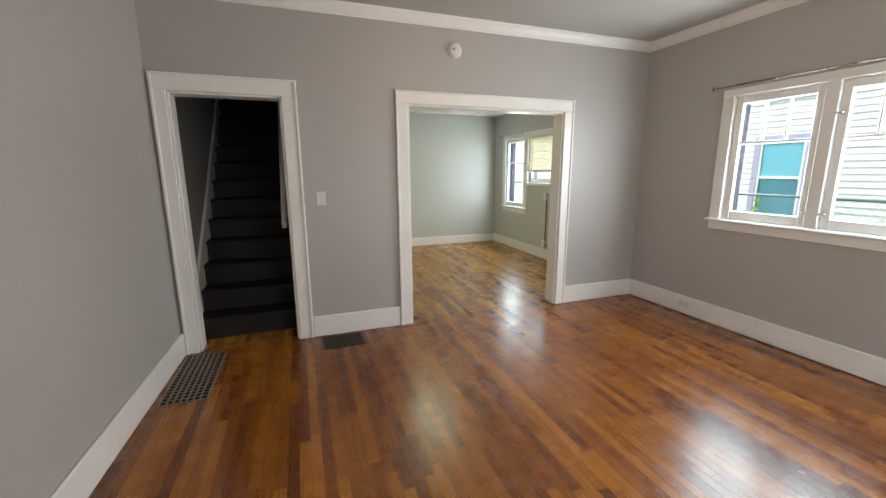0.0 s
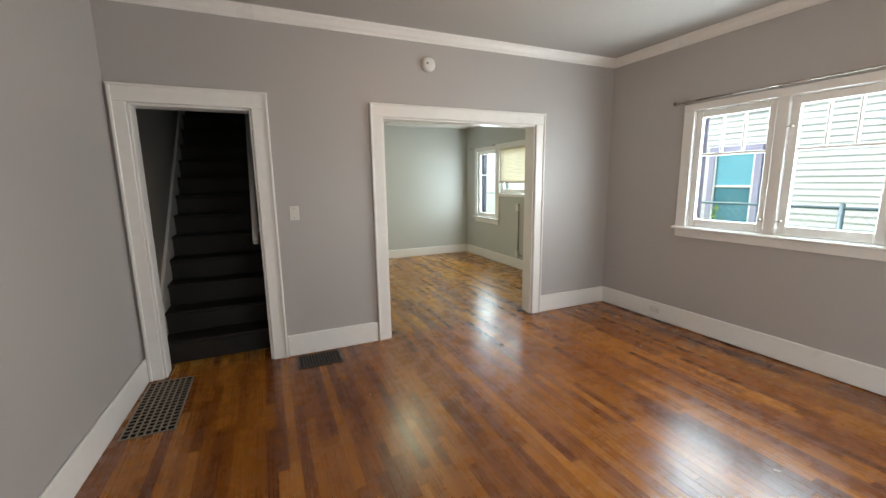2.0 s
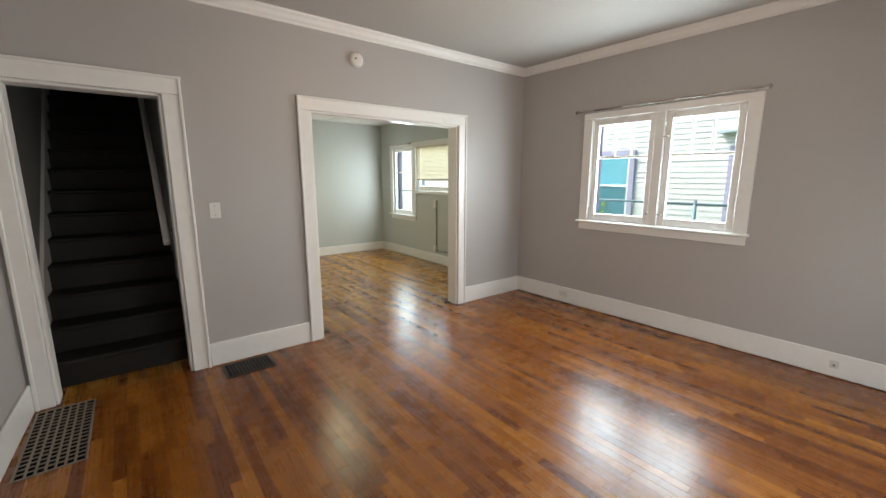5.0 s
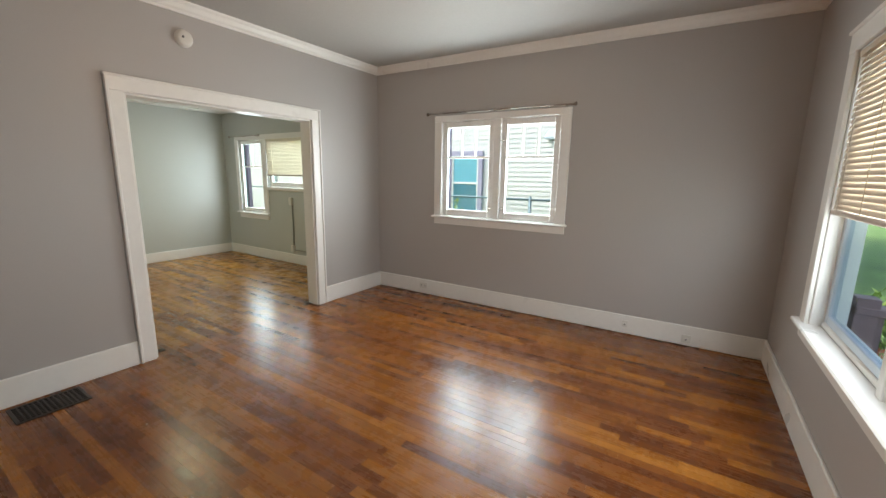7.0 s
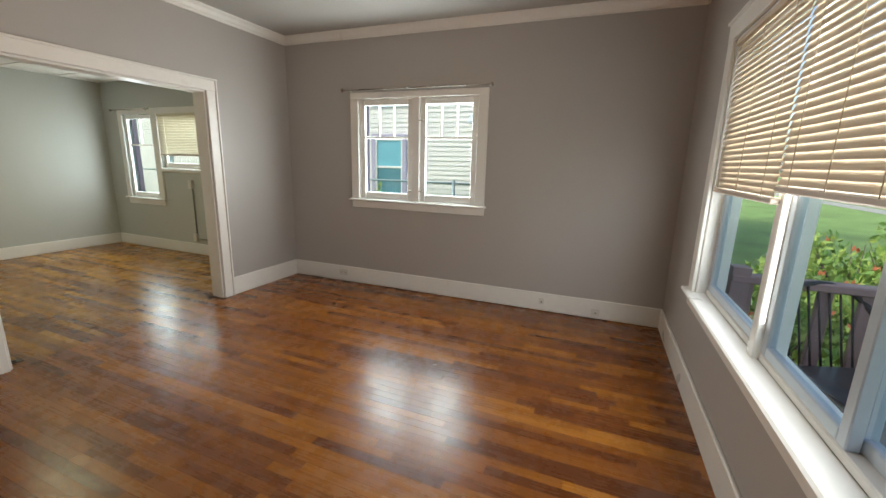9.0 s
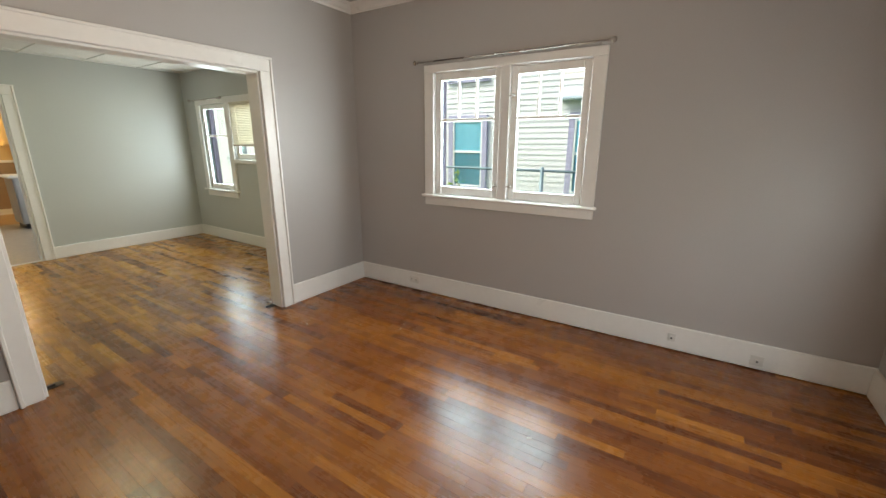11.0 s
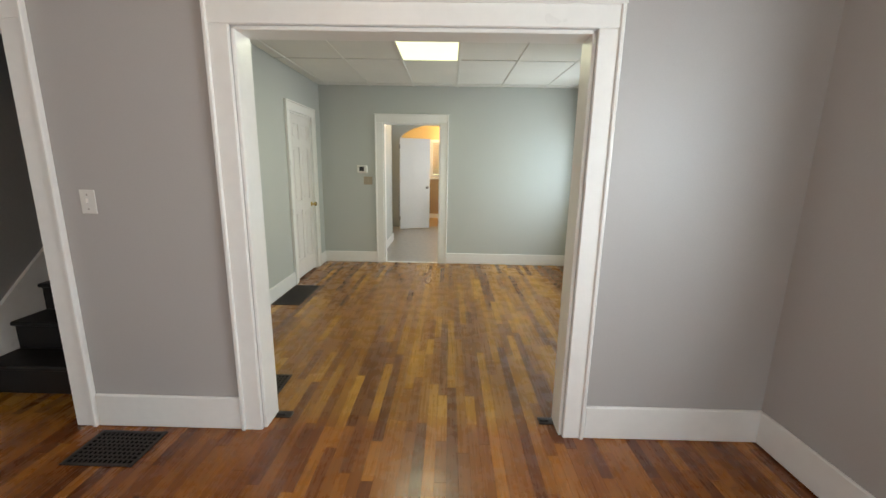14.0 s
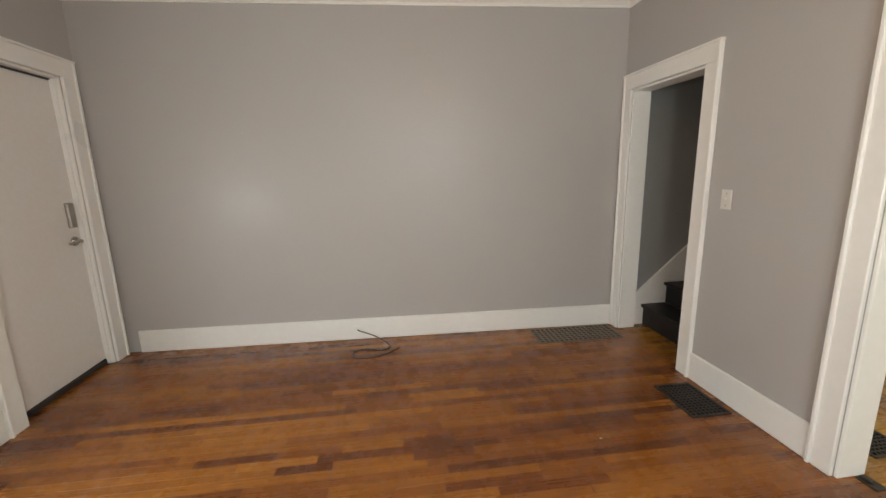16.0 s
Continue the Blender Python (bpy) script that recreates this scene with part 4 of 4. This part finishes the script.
structure("wall_west_hall", [(0.95, 1.08, YH, 9.35, 0, 2.5), (0.6, 0.7, 9.35, 12.9, 0, 2.5), (0.6, 1.08, 9.3, 9.36, 0, 2.5)], M_WALL2, "pale grey hall wall", "wall")
# the opening from y 8.4 to 10 is unseen, added to admit daylight
structure("wall_east_hall", [(3.5, 3.6, YH, 8.4, 0, 2.5), (3.5, 3.6, 8.4, 10.0, 0, 1.2), (3.5, 3.6, 8.4, 10.0, 1.9, 2.5), (3.5, 3.6, 10.0, 12.9, 0, 2.5)], M_KWALL, "cream kitchen wall", "wall")
structure("ceiling_hall", [(0.6, 3.6, YH, 12.9, 2.45, 2.55)], M_CEIL, "plain hall and kitchen ceiling", "ceiling")
structure("baseboard_hall", [(1.08, 1.1, YH, 9.35, 0, 0.14)], M_TRIM, "white hall baseboard", "baseboard", c=0.004)
# arched opening into the kitchen
bm = bmesh.new()
arch = [(0.7, 2.45), (0.7, 0.0), (1.0, 0.0), (1.0, 1.95)] + [(1.0 + 1.1 - 1.1 * math.cos(math.pi * k / 20), 1.95 + 0.42 * math.sin(math.pi * k / 20)) for k in range(1, 20)] + [(3.2, 1.95), (3.2, 0.0), (3.5, 0.0), (3.5, 2.45)]
prism(bm, arch, 1, 11.1, 11.25)
single("wall_arch_kitchen", bm, M_WALL2, "grey plaster wall with a broad arch", "wall", kind="structure")
structure("wall_north_kitchen", [(0.6, 1.7, 12.75, 12.9, 1.08, 2.5), (2.35, 3.6, 12.75, 12.9, 1.08, 2.5), (1.7, 2.35, 12.75, 12.9, 2.02, 2.5), (1.7, 2.35, 12.75, 12.9, 1.08, 1.18)], M_KWALL, "cream upper kitchen wall", "wall")
structure("wainscot_kitchen", [(0.6, 3.6, 12.745, 12.9, 0, 1.08)], M_KWAIN, "tan lower kitchen wall", "wall")
structure("trim_chair_rail", [(0.6, 3.6, 12.72, 12.745, 1.06, 1.11)], M_TRIM, "white chair rail", "trim", c=0.004)
structure("baseboard_kitchen", [(0.6, 3.6, 12.725, 12.745, 0, 0.12)], M_TRIM, "white kitchen baseboard", "baseboard", c=0.004)
hd = thing("hall_door", (1.06, 10.62, 0.02), "open plain white slab door with steel knob", "door")
hd.matrix_world = Matrix.Translation((1.06, 10.62, 0.02)) @ Matrix.Rotation(radians(24), 4, "Z")
ORIGIN[hd] = Vector((0, 0, 0))
boxpart("slab", (0, 0.7, -0.035, 0, 0, 1.98), M_DOOR, hd)
knob(hd, (0.64, -0.035, 0.92), (0, -1, 0), M_NICKEL, "steel knob")
for z in (0.2, 1.75):
    boxpart("hinge", (-0.012, 0.01, -0.04, 0.0, z, z + 0.09), M_NICKEL, hd)
kw = thing("window_4", (2.05, 12.74, 1.2), "bright kitchen window with white blind", "window", kind="structure")
for d in ((1.62, 1.7, 1.12, 2.1), (2.35, 2.43, 1.12, 2.1), (1.7, 2.35, 2.02, 2.1), (1.7, 2.35, 1.12, 1.18)):
    boxpart("casing", (d[0], d[1], 12.71, 12.745, d[2], d[3]), M_TRIM, kw)
blind("window_blind", "white blind closed over the kitchen window", 0, 1.7, 2.35, 12.725, 2.02, 1.2, 0.03, 0.03, radians(-65), "")
kl = thing("kitchen_lamp", (2.15, 12.0, 2.45), "lit round kitchen ceiling lamp", "ceiling light")
bm = bmesh.new()
lathe(bm, (2.15, 12.0, 2.45), (0, 0, -1), [(0.12, 0), (0.15, 0.02), (0.14, 0.06), (0.09, 0.1), (0.004, 0.115)])
g = part("globe", bm, M_GLOBE, kl, "glowing glass globe")
g.visible_shadow = False
kc = thing("kitchen_cabinet", (2.75, 10.6, 0), "grey base cabinet with pale rounded counter", "cabinet")
boxpart("body", (2.4, 3.45, 10.4, 10.95, 0.09, 0.88), M_STEEL, kc)
boxpart("plinth", (2.44, 3.45, 10.44, 10.93, 0, 0.09), M_DARKPL, kc)
boxpart("worktop", (2.34, 3.47, 10.36, 10.99, 0.88, 0.925), M_COUNTER, kc, "pale laminate worktop", 0.015)
boxpart("door", (2.42, 2.9, 10.38, 10.4, 0.12, 0.7), M_STEEL, kc)
boxpart("drawer", (2.42, 2.9, 10.38, 10.4, 0.73, 0.86), M_STEEL, kc)
uc = thing("wall_cupboard", (3.2, 12.55, 1.4), "cream kitchen wall cupboard", "cupboard")
boxpart("body", (2.75, 3.48, 12.4, 12.74, 1.4, 2.2), M_KWALL, uc)
boxpart("door", (2.77, 3.1, 12.38, 12.4, 1.42, 2.18), M_KWALL, uc)
boxpart("door", (3.12, 3.46, 12.38, 12.4, 1.42, 2.18), M_KWALL, uc)

# ---- outdoors ----
GZ = -0.75
structure("ground", [(-900, 900, -900, 900, GZ - 0.3, GZ)], M_GRASS, "green lawn with weeds", "lawn")
structure("road", [(-300, 300, -24, -17, GZ - 0.1, GZ + 0.01)], M_ROAD, "grey asphalt street", "road")
structure("pavement", [(-300, 300, -15.5, -14, GZ - 0.1, GZ + 0.03)], M_WALK, "concrete sidewalk", "pavement")

# neighbouring house with lap siding
NX = 9.3
nh = thing("house", (NX + 3, 5, GZ), "white lap-sided house with mauve window trim", "house")
boxpart("wall", (NX + 0.03, NX + 8, -1.6, 23, GZ, 6.2), M_SIDING, nh, c=0)
boxpart("foundation", (NX - 0.02, NX + 8, -1.62, 23.02, GZ, GZ + 0.5), M_WALK, nh)
bm = bmesh.new()
prism(bm, [(NX - 0.5, 6.1), (NX + 8.5, 6.1), (NX + 4, 9.2)], 1, -2.0, 23.4)
part("roof", bm, paint("grey_shingles", (0.12, 0.12, 0.13), 0.9, 0.3, 20, 3, 0.5), nh, "grey shingle roof")
boxpart("corner_board", (NX - 0.03, NX + 0.1, -1.64, -1.5, GZ + 0.5, 6.1), M_MAUVE, nh, "mauve corner board")
bm = bmesh.new()
prism(bm, [(NX + 0.03, -0.002), (NX + 0.006, 0.0), (NX + 0.024, 0.113), (NX + 0.03, 0.113)], 1, -1.5, 23)
bmesh.ops.translate(bm, verts=bm.verts, vec=-ORIGIN[nh] * 1.0)
me = mesh_of("siding_board", bm, M_SIDING)
for k in range(55):
    o = new("siding_board", me)
    o.parent = nh
    o.location = (random.uniform(-0.002, 0.002), 0, GZ + 0.5 + k * 0.115)
def house_window(y0, y1, z0, z1, rail=None):
    bm = bmesh.new()
    for d in ((y0 - 0.04, y0, z0 - 0.04, z1 + 0.04), (y1, y1 + 0.04, z0 - 0.04, z1 + 0.04), (y0, y1, z1, z1 + 0.04), (y0, y1, z0 - 0.04, z0)):
        cbox(bm, NX - 0.05, NX + 0.02, *d, 0.004)
    w = part("window", bm, M_TRIM, nh, "white sash window with mauve trim")
    for d in ((y0 - 0.16, y0 - 0.04, z0 - 0.1, z1 + 0.16), (y1 + 0.04, y1 + 0.16, z0 - 0.1, z1 + 0.16), (y0 - 0.04, y1 + 0.04, z1 + 0.04, z1 + 0.16), (y0 - 0.2, y1 + 0.2, z0 - 0.12, z0 - 0.04)):
        boxpart("trim", (NX - 0.06, NX + 0.02, *d), M_MAUVE, w, "mauve trim")
    r = rail or (z0 + z1) / 2
    boxpart("meeting_rail", (NX - 0.045, NX + 0.02, y0, y1, r - 0.025, r + 0.025), M_TRIM, w)
    boxpart("shade", (NX - 0.022, NX + 0.01, y0, y1, r, z1), M_SHADE, w, "teal shade", 0)
    boxpart("interior", (NX - 0.022, NX + 0.01, y0, y1, z0, r), M_DARKIN, w, "dark interior", 0)
    p = boxpart("pane", (NX - 0.036, NX - 0.032, y0, y1, z0, z1), M_GLASS, w, "window glass", 0)
house_window(5.14, 5.86, 0.5, 1.95, 1.28)
house_window(2.1, 2.95, 0.5, 1.93, 1.28)
house_window(5.16, 5.86, 2.95, 3.85)
house_window(10.5, 11.4, 0.5, 1.93, 1.28)
bm = bmesh.new()
prism(bm, [(NX, 2.33), (NX - 0.3, 2.33), (NX - 0.3, 2.37), (NX, 2.56)], 1, 2.55, 3.3)
part("hood", bm, M_VINYL, nh, "pale blue sloping wall hood")

fence = thing("fence", (7.0, 3, GZ), "grey metal pipe fence with wire mesh", "fence")
for z in (1.06, 0.1):
    bm = bmesh.new()
    tube(bm, [(7.0, -1.5, z), (7.0, 12, z)], 0.02)
    part("rail", bm, M_FENCE, fence)
bm = bmesh.new()
tube(bm, [(7.0, 0, GZ), (7.0, 0, 1.12)], 0.03)
bmesh.ops.translate(bm, verts=bm.verts, vec=(-7.0, 0, -GZ))
me = mesh_of("post", bm, M_FENCE)
for k in range(7):
    o = new("post", me)
    o.parent = fence
    o.location = (0, 2.81 - 3 + (k - 2) * 2.0, 0)
bm = bmesh.new()
for k in range(-6, 110):
    for s in (-1, 1):
        y0 = -1.5 + k * 0.12
        a, b = (y0, y0 + 0.96) if s > 0 else (y0 + 0.96, y0)
        a, b = max(min(a, 12), -1.5), max(min(b, 12), -1.5)
        tube(bm, [(7.0, a, 0.1), (7.0, b, 1.06)], 0.0022, 4)
mesh_part = part("wire_mesh", bm, M_FENCE, fence, "diamond wire mesh")
tagged(mesh_part, kind="stuff")

# porch
structure("porch_floor", [(-1.5, 3.15, -2.7, -0.62, -0.16, -0.1), (-1.4, 3.1, -2.65, -0.65, GZ, -0.16)], M_DECK, "grey painted porch floor", "porch")
def porch_rail(x0, y0, x1, y1):
    t = thing("porch_railing", (x0, y0, -0.1), "dark red-brown wooden porch railing", "railing")
    L = math.hypot(x1 - x0, y1 - y0)
    t.matrix_world = Matrix.Translation((x0, y0, -0.1)) @ Matrix.Rotation(math.atan2(y1 - y0, x1 - x0), 4, "Z")
    ORIGIN[t] = Vector((0, 0, 0))
    boxpart("top_rail", (0, L, -0.055, 0.055, 0.85, 0.9), M_PORCH, t, c=0.008)
    boxpart("bottom_rail", (0, L, -0.03, 0.03, 0.08, 0.14), M_PORCH, t)
    bm = bmesh.new()
    cbox(bm, -0.035, 0.035, -0.02, 0.02, 0.14, 0.85, 0.004)
    me = mesh_of("baluster", bm, M_PORCH)
    n = int(L / 0.19)
    for k in range(n):
        o = new("baluster", me)
        o.parent = t
        o.location = ((k + 0.5) * L / n, 0, 0)
    for u in (0.05, L - 0.05):
        boxpart("post", (u - 0.05, u + 0.05, -0.05, 0.05, 0, 0.95), M_PORCH, t)
porch_rail(3.0, -0.64, 3.0, -2.6)
porch_rail(2.9, -2.6, 0.6, -2.6)
def patio_chair(x, y, turn, mat, label):
    t = thing("patio_chair", (x, y, -0.1), label, "chair", "porch chairs")
    t.matrix_world = pose(x, y, -0.1, 0, 0, turn)
    ORIGIN[t] = Vector((0, 0, 0))
    boxpart("seat", (-0.24, 0.24, -0.24, 0.24, 0.4, 0.435), mat, t, c=0.012)
    for a, b in ((-0.22, -0.22), (0.22, -0.22), (-0.22, 0.22), (0.22, 0.22)):
        bm = bmesh.new()
        tube(bm, [(a, b, 0.41), (a * 1.12, b * 1.12, 0.0)], 0.014)
        part("leg", bm, mat, t)
    bm = bmesh.new()
    tube(bm, [(-0.24, 0.23, 0.42)] + [(0.27 * -math.cos(math.pi * k / 12), 0.25 + 0.12 * math.sin(math.pi * k / 12), 0.7 + 0.2 * math.sin(math.pi * k / 12)) for k in range(13)] + [(0.24, 0.23, 0.42)], 0.016)
    part("back_frame", bm, mat, t)
    for k in range(7):
        u = -0.18 + 0.06 * k
        bm = bmesh.new()
        tube(bm, [(u, 0.235, 0.43), (u, 0.25 + 0.12 * math.sqrt(1 - (u / 0.27) ** 2), 0.7 + 0.2 * math.sqrt(1 - (u / 0.27) ** 2))], 0.007, 6)
        part("back_slat", bm, mat, t)
patio_chair(2.62, -1.2, -70, M_CHAIR, "black metal patio chair with curved slatted back")
pt = thing("patio_table", (1.75, -1.35, -0.1), "low white plastic porch table", "table")
boxpart("top", (1.45, 2.05, -1.6, -1.1, 0.32, 0.36), M_PLASTIC, pt, c=0.012)
for a in (1.5, 2.0):
    for b in (-1.55, -1.15):
        boxpart("leg", (a - 0.025, a + 0.025, b - 0.025, b + 0.025, -0.1, 0.32), M_PLASTIC, pt)

def leaves(bm, centre, radii, count, size, rnd):
    for _ in range(count):
        while True:
            v = Vector([rnd.uniform(-1, 1) for _ in range(3)])
            if v.length < 1 and v.length > 0.25:
                break
        p = Vector(centre) + Vector([v[i] * radii[i] for i in range(3)])
        q = Euler([rnd.uniform(0, 6.28) for _ in range(3)]).to_matrix()
        s = size * rnd.uniform(0.6, 1.4)
        vs = [bm.verts.new(p + q @ Vector(c) * s) for c in ((-0.5, 0, 0), (0, -0.28, 0.06), (0.6, 0, 0), (0, 0.28, 0.06))]
        bm.faces.new(vs)

def shrub(x, y, r, h, count, size, label, flowers=0):
    rnd = random.Random(int(x * 100 + y * 10))
    t = thing("shrub", (x, y, GZ), label, "shrub", "garden plants")
    bm = bmesh.new()
    for k in range(7):
        a = rnd.uniform(0, 6.28)
        tube(bm, [(x, y, GZ), (x + r * 0.4 * math.cos(a), y + r * 0.4 * math.sin(a), GZ + h * 0.5), (x + r * 0.8 * math.cos(a), y + r * 0.8 * math.sin(a), GZ + h * 0.9)], [0.02, 0.012, 0.004], 6)
    part("stems", bm, M_BARK, t)
    bm = bmesh.new()
    for k in range(9):
        a, q = rnd.uniform(0, 6.28), rnd.uniform(0.2, 0.8)
        leaves(bm, (x + r * q * math.cos(a), y + r * q * math.sin(a), GZ + h * rnd.uniform(0.35, 0.85)), (r * 0.45, r * 0.45, h * 0.3), count // 9, size, rnd)
    part("foliage", bm, M_LEAF, t)
    if flowers:
        bm = bmesh.new()
        for k in range(flowers):
            a, q = rnd.uniform(0, 6.28), rnd.uniform(0.3, 1.0)
            leaves(bm, (x + r * q * math.cos(a), y + r * q * math.sin(a), GZ + h * rnd.uniform(0.7, 1.05)), (0.05, 0.05, 0.05), 7, 0.06, rnd)
        part("flowers", bm, M_PETAL, t, "orange-red flowers")
shrub(6.4, -2.6, 0.9, 1.0, 1800, 0.1, "yellow-green flowering garden shrub", 4)
shrub(8.3, -4.2, 1.1, 1.2, 1800, 0.12, "yellow-green flowering garden shrub", 5)
shrub(5.0, -1.7, 0.6, 0.9, 1000, 0.09, "low green garden shrub", 4)
shrub(4.6, -3.6, 0.7, 1.0, 1000, 0.09, "low green garden shrub")
shrub(11.0, -6.5, 1.2, 1.7, 1500, 0.14, "yellow-green flowering garden shrub", 3)
shrub(5.6, -3.4, 0.8, 1.15, 1500, 0.09, "yellow-green flowering garden shrub", 6)
shrub(7.2, -3.2, 0.7, 1.3, 1300, 0.1, "tall yellow-green garden shrub", 5)
shrub(9.6, -5.6, 1.0, 1.5, 1400, 0.13, "yellow-green flowering garden shrub", 6)
shrub(7.4, -6.4, 0.9, 1.1, 1200, 0.12, "low green garden shrub", 4)
shrub(6.1, 7.6, 0.7, 1.5, 1500, 0.1, "green shrub beside the fence")
shrub(6.4, 4.3, 0.45, 1.6, 700, 0.09, "green shrub beside the fence")

def tree(x, y, h, r, label):
    rnd = random.Random(int(x * 7 + y))
    t = thing("tree", (x, y, GZ), label, "tree", "street trees")
    bm = bmesh.new()
    tube(bm, [(x, y, GZ), (x + 0.1, y, GZ + h * 0.25), (x, y + 0.1, GZ + h * 0.55), (x, y, GZ + h * 0.85)], [0.35, 0.27, 0.18, 0.05], 10)
    tips = []
    for k in range(9):
        a, z0 = rnd.uniform(0, 6.28), GZ + h * rnd.uniform(0.3, 0.7)
        e = Vector((x + r * 0.75 * math.cos(a), y + r * 0.75 * math.sin(a), z0 + h * 0.2))
        tube(bm, [(x, y, z0), (x + r * 0.35 * math.cos(a), y + r * 0.35 * math.sin(a), z0 + h * 0.13), e], [0.12, 0.07, 0.02], 6)
        tips.append(e)
    part("trunk", bm, M_BARK, t)
    bm = bmesh.new()
    for e in tips + [Vector((x, y, GZ + h * 0.85))]:
        for _ in range(4):
            leaves(bm, e + Vector([rnd.uniform(-0.4, 0.4) * r for _ in range(3)]), (r * 0.35, r * 0.35, r * 0.28), 140, 0.4, rnd)
    part("crown", bm, M_LEAF2, t)
for x, y, h, r in ((30, -28, 9, 4), (44, -32, 11, 5), (20, -30, 10, 4.5), (58, -27, 10, 5), (12, 22, 9, 4), (80, -40, 12, 6), (6, -32, 10, 5)):
    tree(x, y, h, r, "broad green street tree in full leaf")

def car(x, y, turn):
    t = thing("car", (x, y, GZ), "white parked saloon car on the street", "car")
    t.matrix_world = pose(x, y, GZ, 0, 0, turn)
    ORIGIN[t] = Vector((0, 0, 0))
    bm = bmesh.new()
    prism(bm, [(-2.2, 0.3), (2.2, 0.3), (2.25, 0.65), (1.9, 0.85), (1.0, 0.95), (0.5, 1.38), (-1.0, 1.42), (-1.7, 1.0), (-2.2, 0.92)], 1, -0.85, 0.85)
    bmesh.ops.bevel(bm, geom=bm.edges[:], offset=0.06, segments=2, affect="EDGES")
    part("body", bm, M_CAR, t)
    for s in (-1, 1):
        bm = bmesh.new()
        prism(bm, [(0.85, 0.97), (0.45, 1.3), (-0.95, 1.33), (-1.45, 1.0)], 1, min(s * 0.846, s * 0.862), max(s * 0.846, s * 0.862))
        part("side_window", bm, M_DARKIN, t, "dark side glass")
        for u in (-1.35, 1.4):
            bm = bmesh.new()
            lathe(bm, (u, s * 0.68, 0.32), (0, s, 0), [(0.32, 0), (0.32, 0.19), (0.2, 0.2), (0.05, 0.19)], 20)
            part("wheel", bm, M_TYRE, t, "black tyre")
car(46, -18.3, 0)
car(36, -18.2, 180)

# ---- oak strips ----
def strips(x0, x1, y0, y_of, pitch=0.057):
    """Rows of strips of random length along y, as (x, y0, y1)."""
    rnd = random.Random(5)
    out = []
    for k in range(int((x1 - x0) / pitch) + 1):
        y, y1 = y0 - rnd.uniform(0, 0.6), y_of(x0 + k * pitch)
        while y < y1:
            L = rnd.choice((0.32, 0.45, 0.6, 0.8, 1.0, 1.35)) * rnd.uniform(0.85, 1.15)
            a, b = max(y, y0), min(y + L, y1)
            if b - a > 0.02:
                out.append((x0 + k * pitch, a, b))
            y += L
    return out
all_strips = strips(-1.02, 3.99, -0.6, lambda x: 7.572 if x > 0.27 else 4.0)
near = [s for s in all_strips if 0.2 < s[0] < 3.0 and 1.0 < s[1] < 3.9]
near = sorted(near, key=lambda s: abs(s[0] - 1.6) + abs((s[1] + s[2]) / 2 - 2.6))[:290]
chosen = set(near)
floor_ob = bpy.data.objects["floor"]
unit = {}
tilts = random.Random(11)
for x, a, b in near:
    n = max(1, round((b - a) / 0.05))
    if n not in unit:
        bm = bmesh.new()
        cbox(bm, 0.0002, 0.0568, 0.0, n * 0.05, -0.02, 0.0, 0.0004)
        unit[n] = mesh_of("oak_strip", bm, M_OAK_PART)
    o = new("oak_strip", unit[n])
    o.location = (x, a, 0)
    o.scale = (1, (b - a - 0.0008) / (n * 0.05), 1)
    o.rotation_euler = (0, radians(tilts.gauss(0, 0.25)), 0)
    o.parent = floor_ob
bm = bmesh.new()
for s in all_strips:
    if s not in chosen:
        x, a, b = s
        old = len(bm.verts)
        cbox(bm, x + 0.0002, x + 0.0568, a, b - 0.0006, -0.02, 0.0, 0.0004)
        bm.verts.ensure_lookup_table()
        lean = math.tan(radians(tilts.gauss(0, 0.25)))
        for v in bm.verts[old:]:
            v.co.z += (v.co.x - x - 0.0285) * lean
rest = new("oak_strips", mesh_of("oak_strips", bm, M_OAK_REST))
rest.parent = floor_ob
tagged(rest, "varnished oak strips in mixed brown tones", kind="stuff")

for x, y, a, L in ((3.06, 2.53, 20, 0.035), (2.69, 3.25, 70, 0.03), (3.14, 2.56, 50, 0.02), (0.74, 2.8, 80, 0.015), (2.45, 1.17, 120, 0.03), (2.93, 2.86, 10, 0.02)):
    bm = bmesh.new()
    cbox(bm, -L / 2, L / 2, -0.005, 0.005, 0.0, 0.0016, 0.0006)
    fleck = single("paint_fleck", bm, M_CHIP, "small pale paint fleck stuck on the floor", "paint fleck", "floor flecks", m=pose(x, y, 0, 0, 0, a))
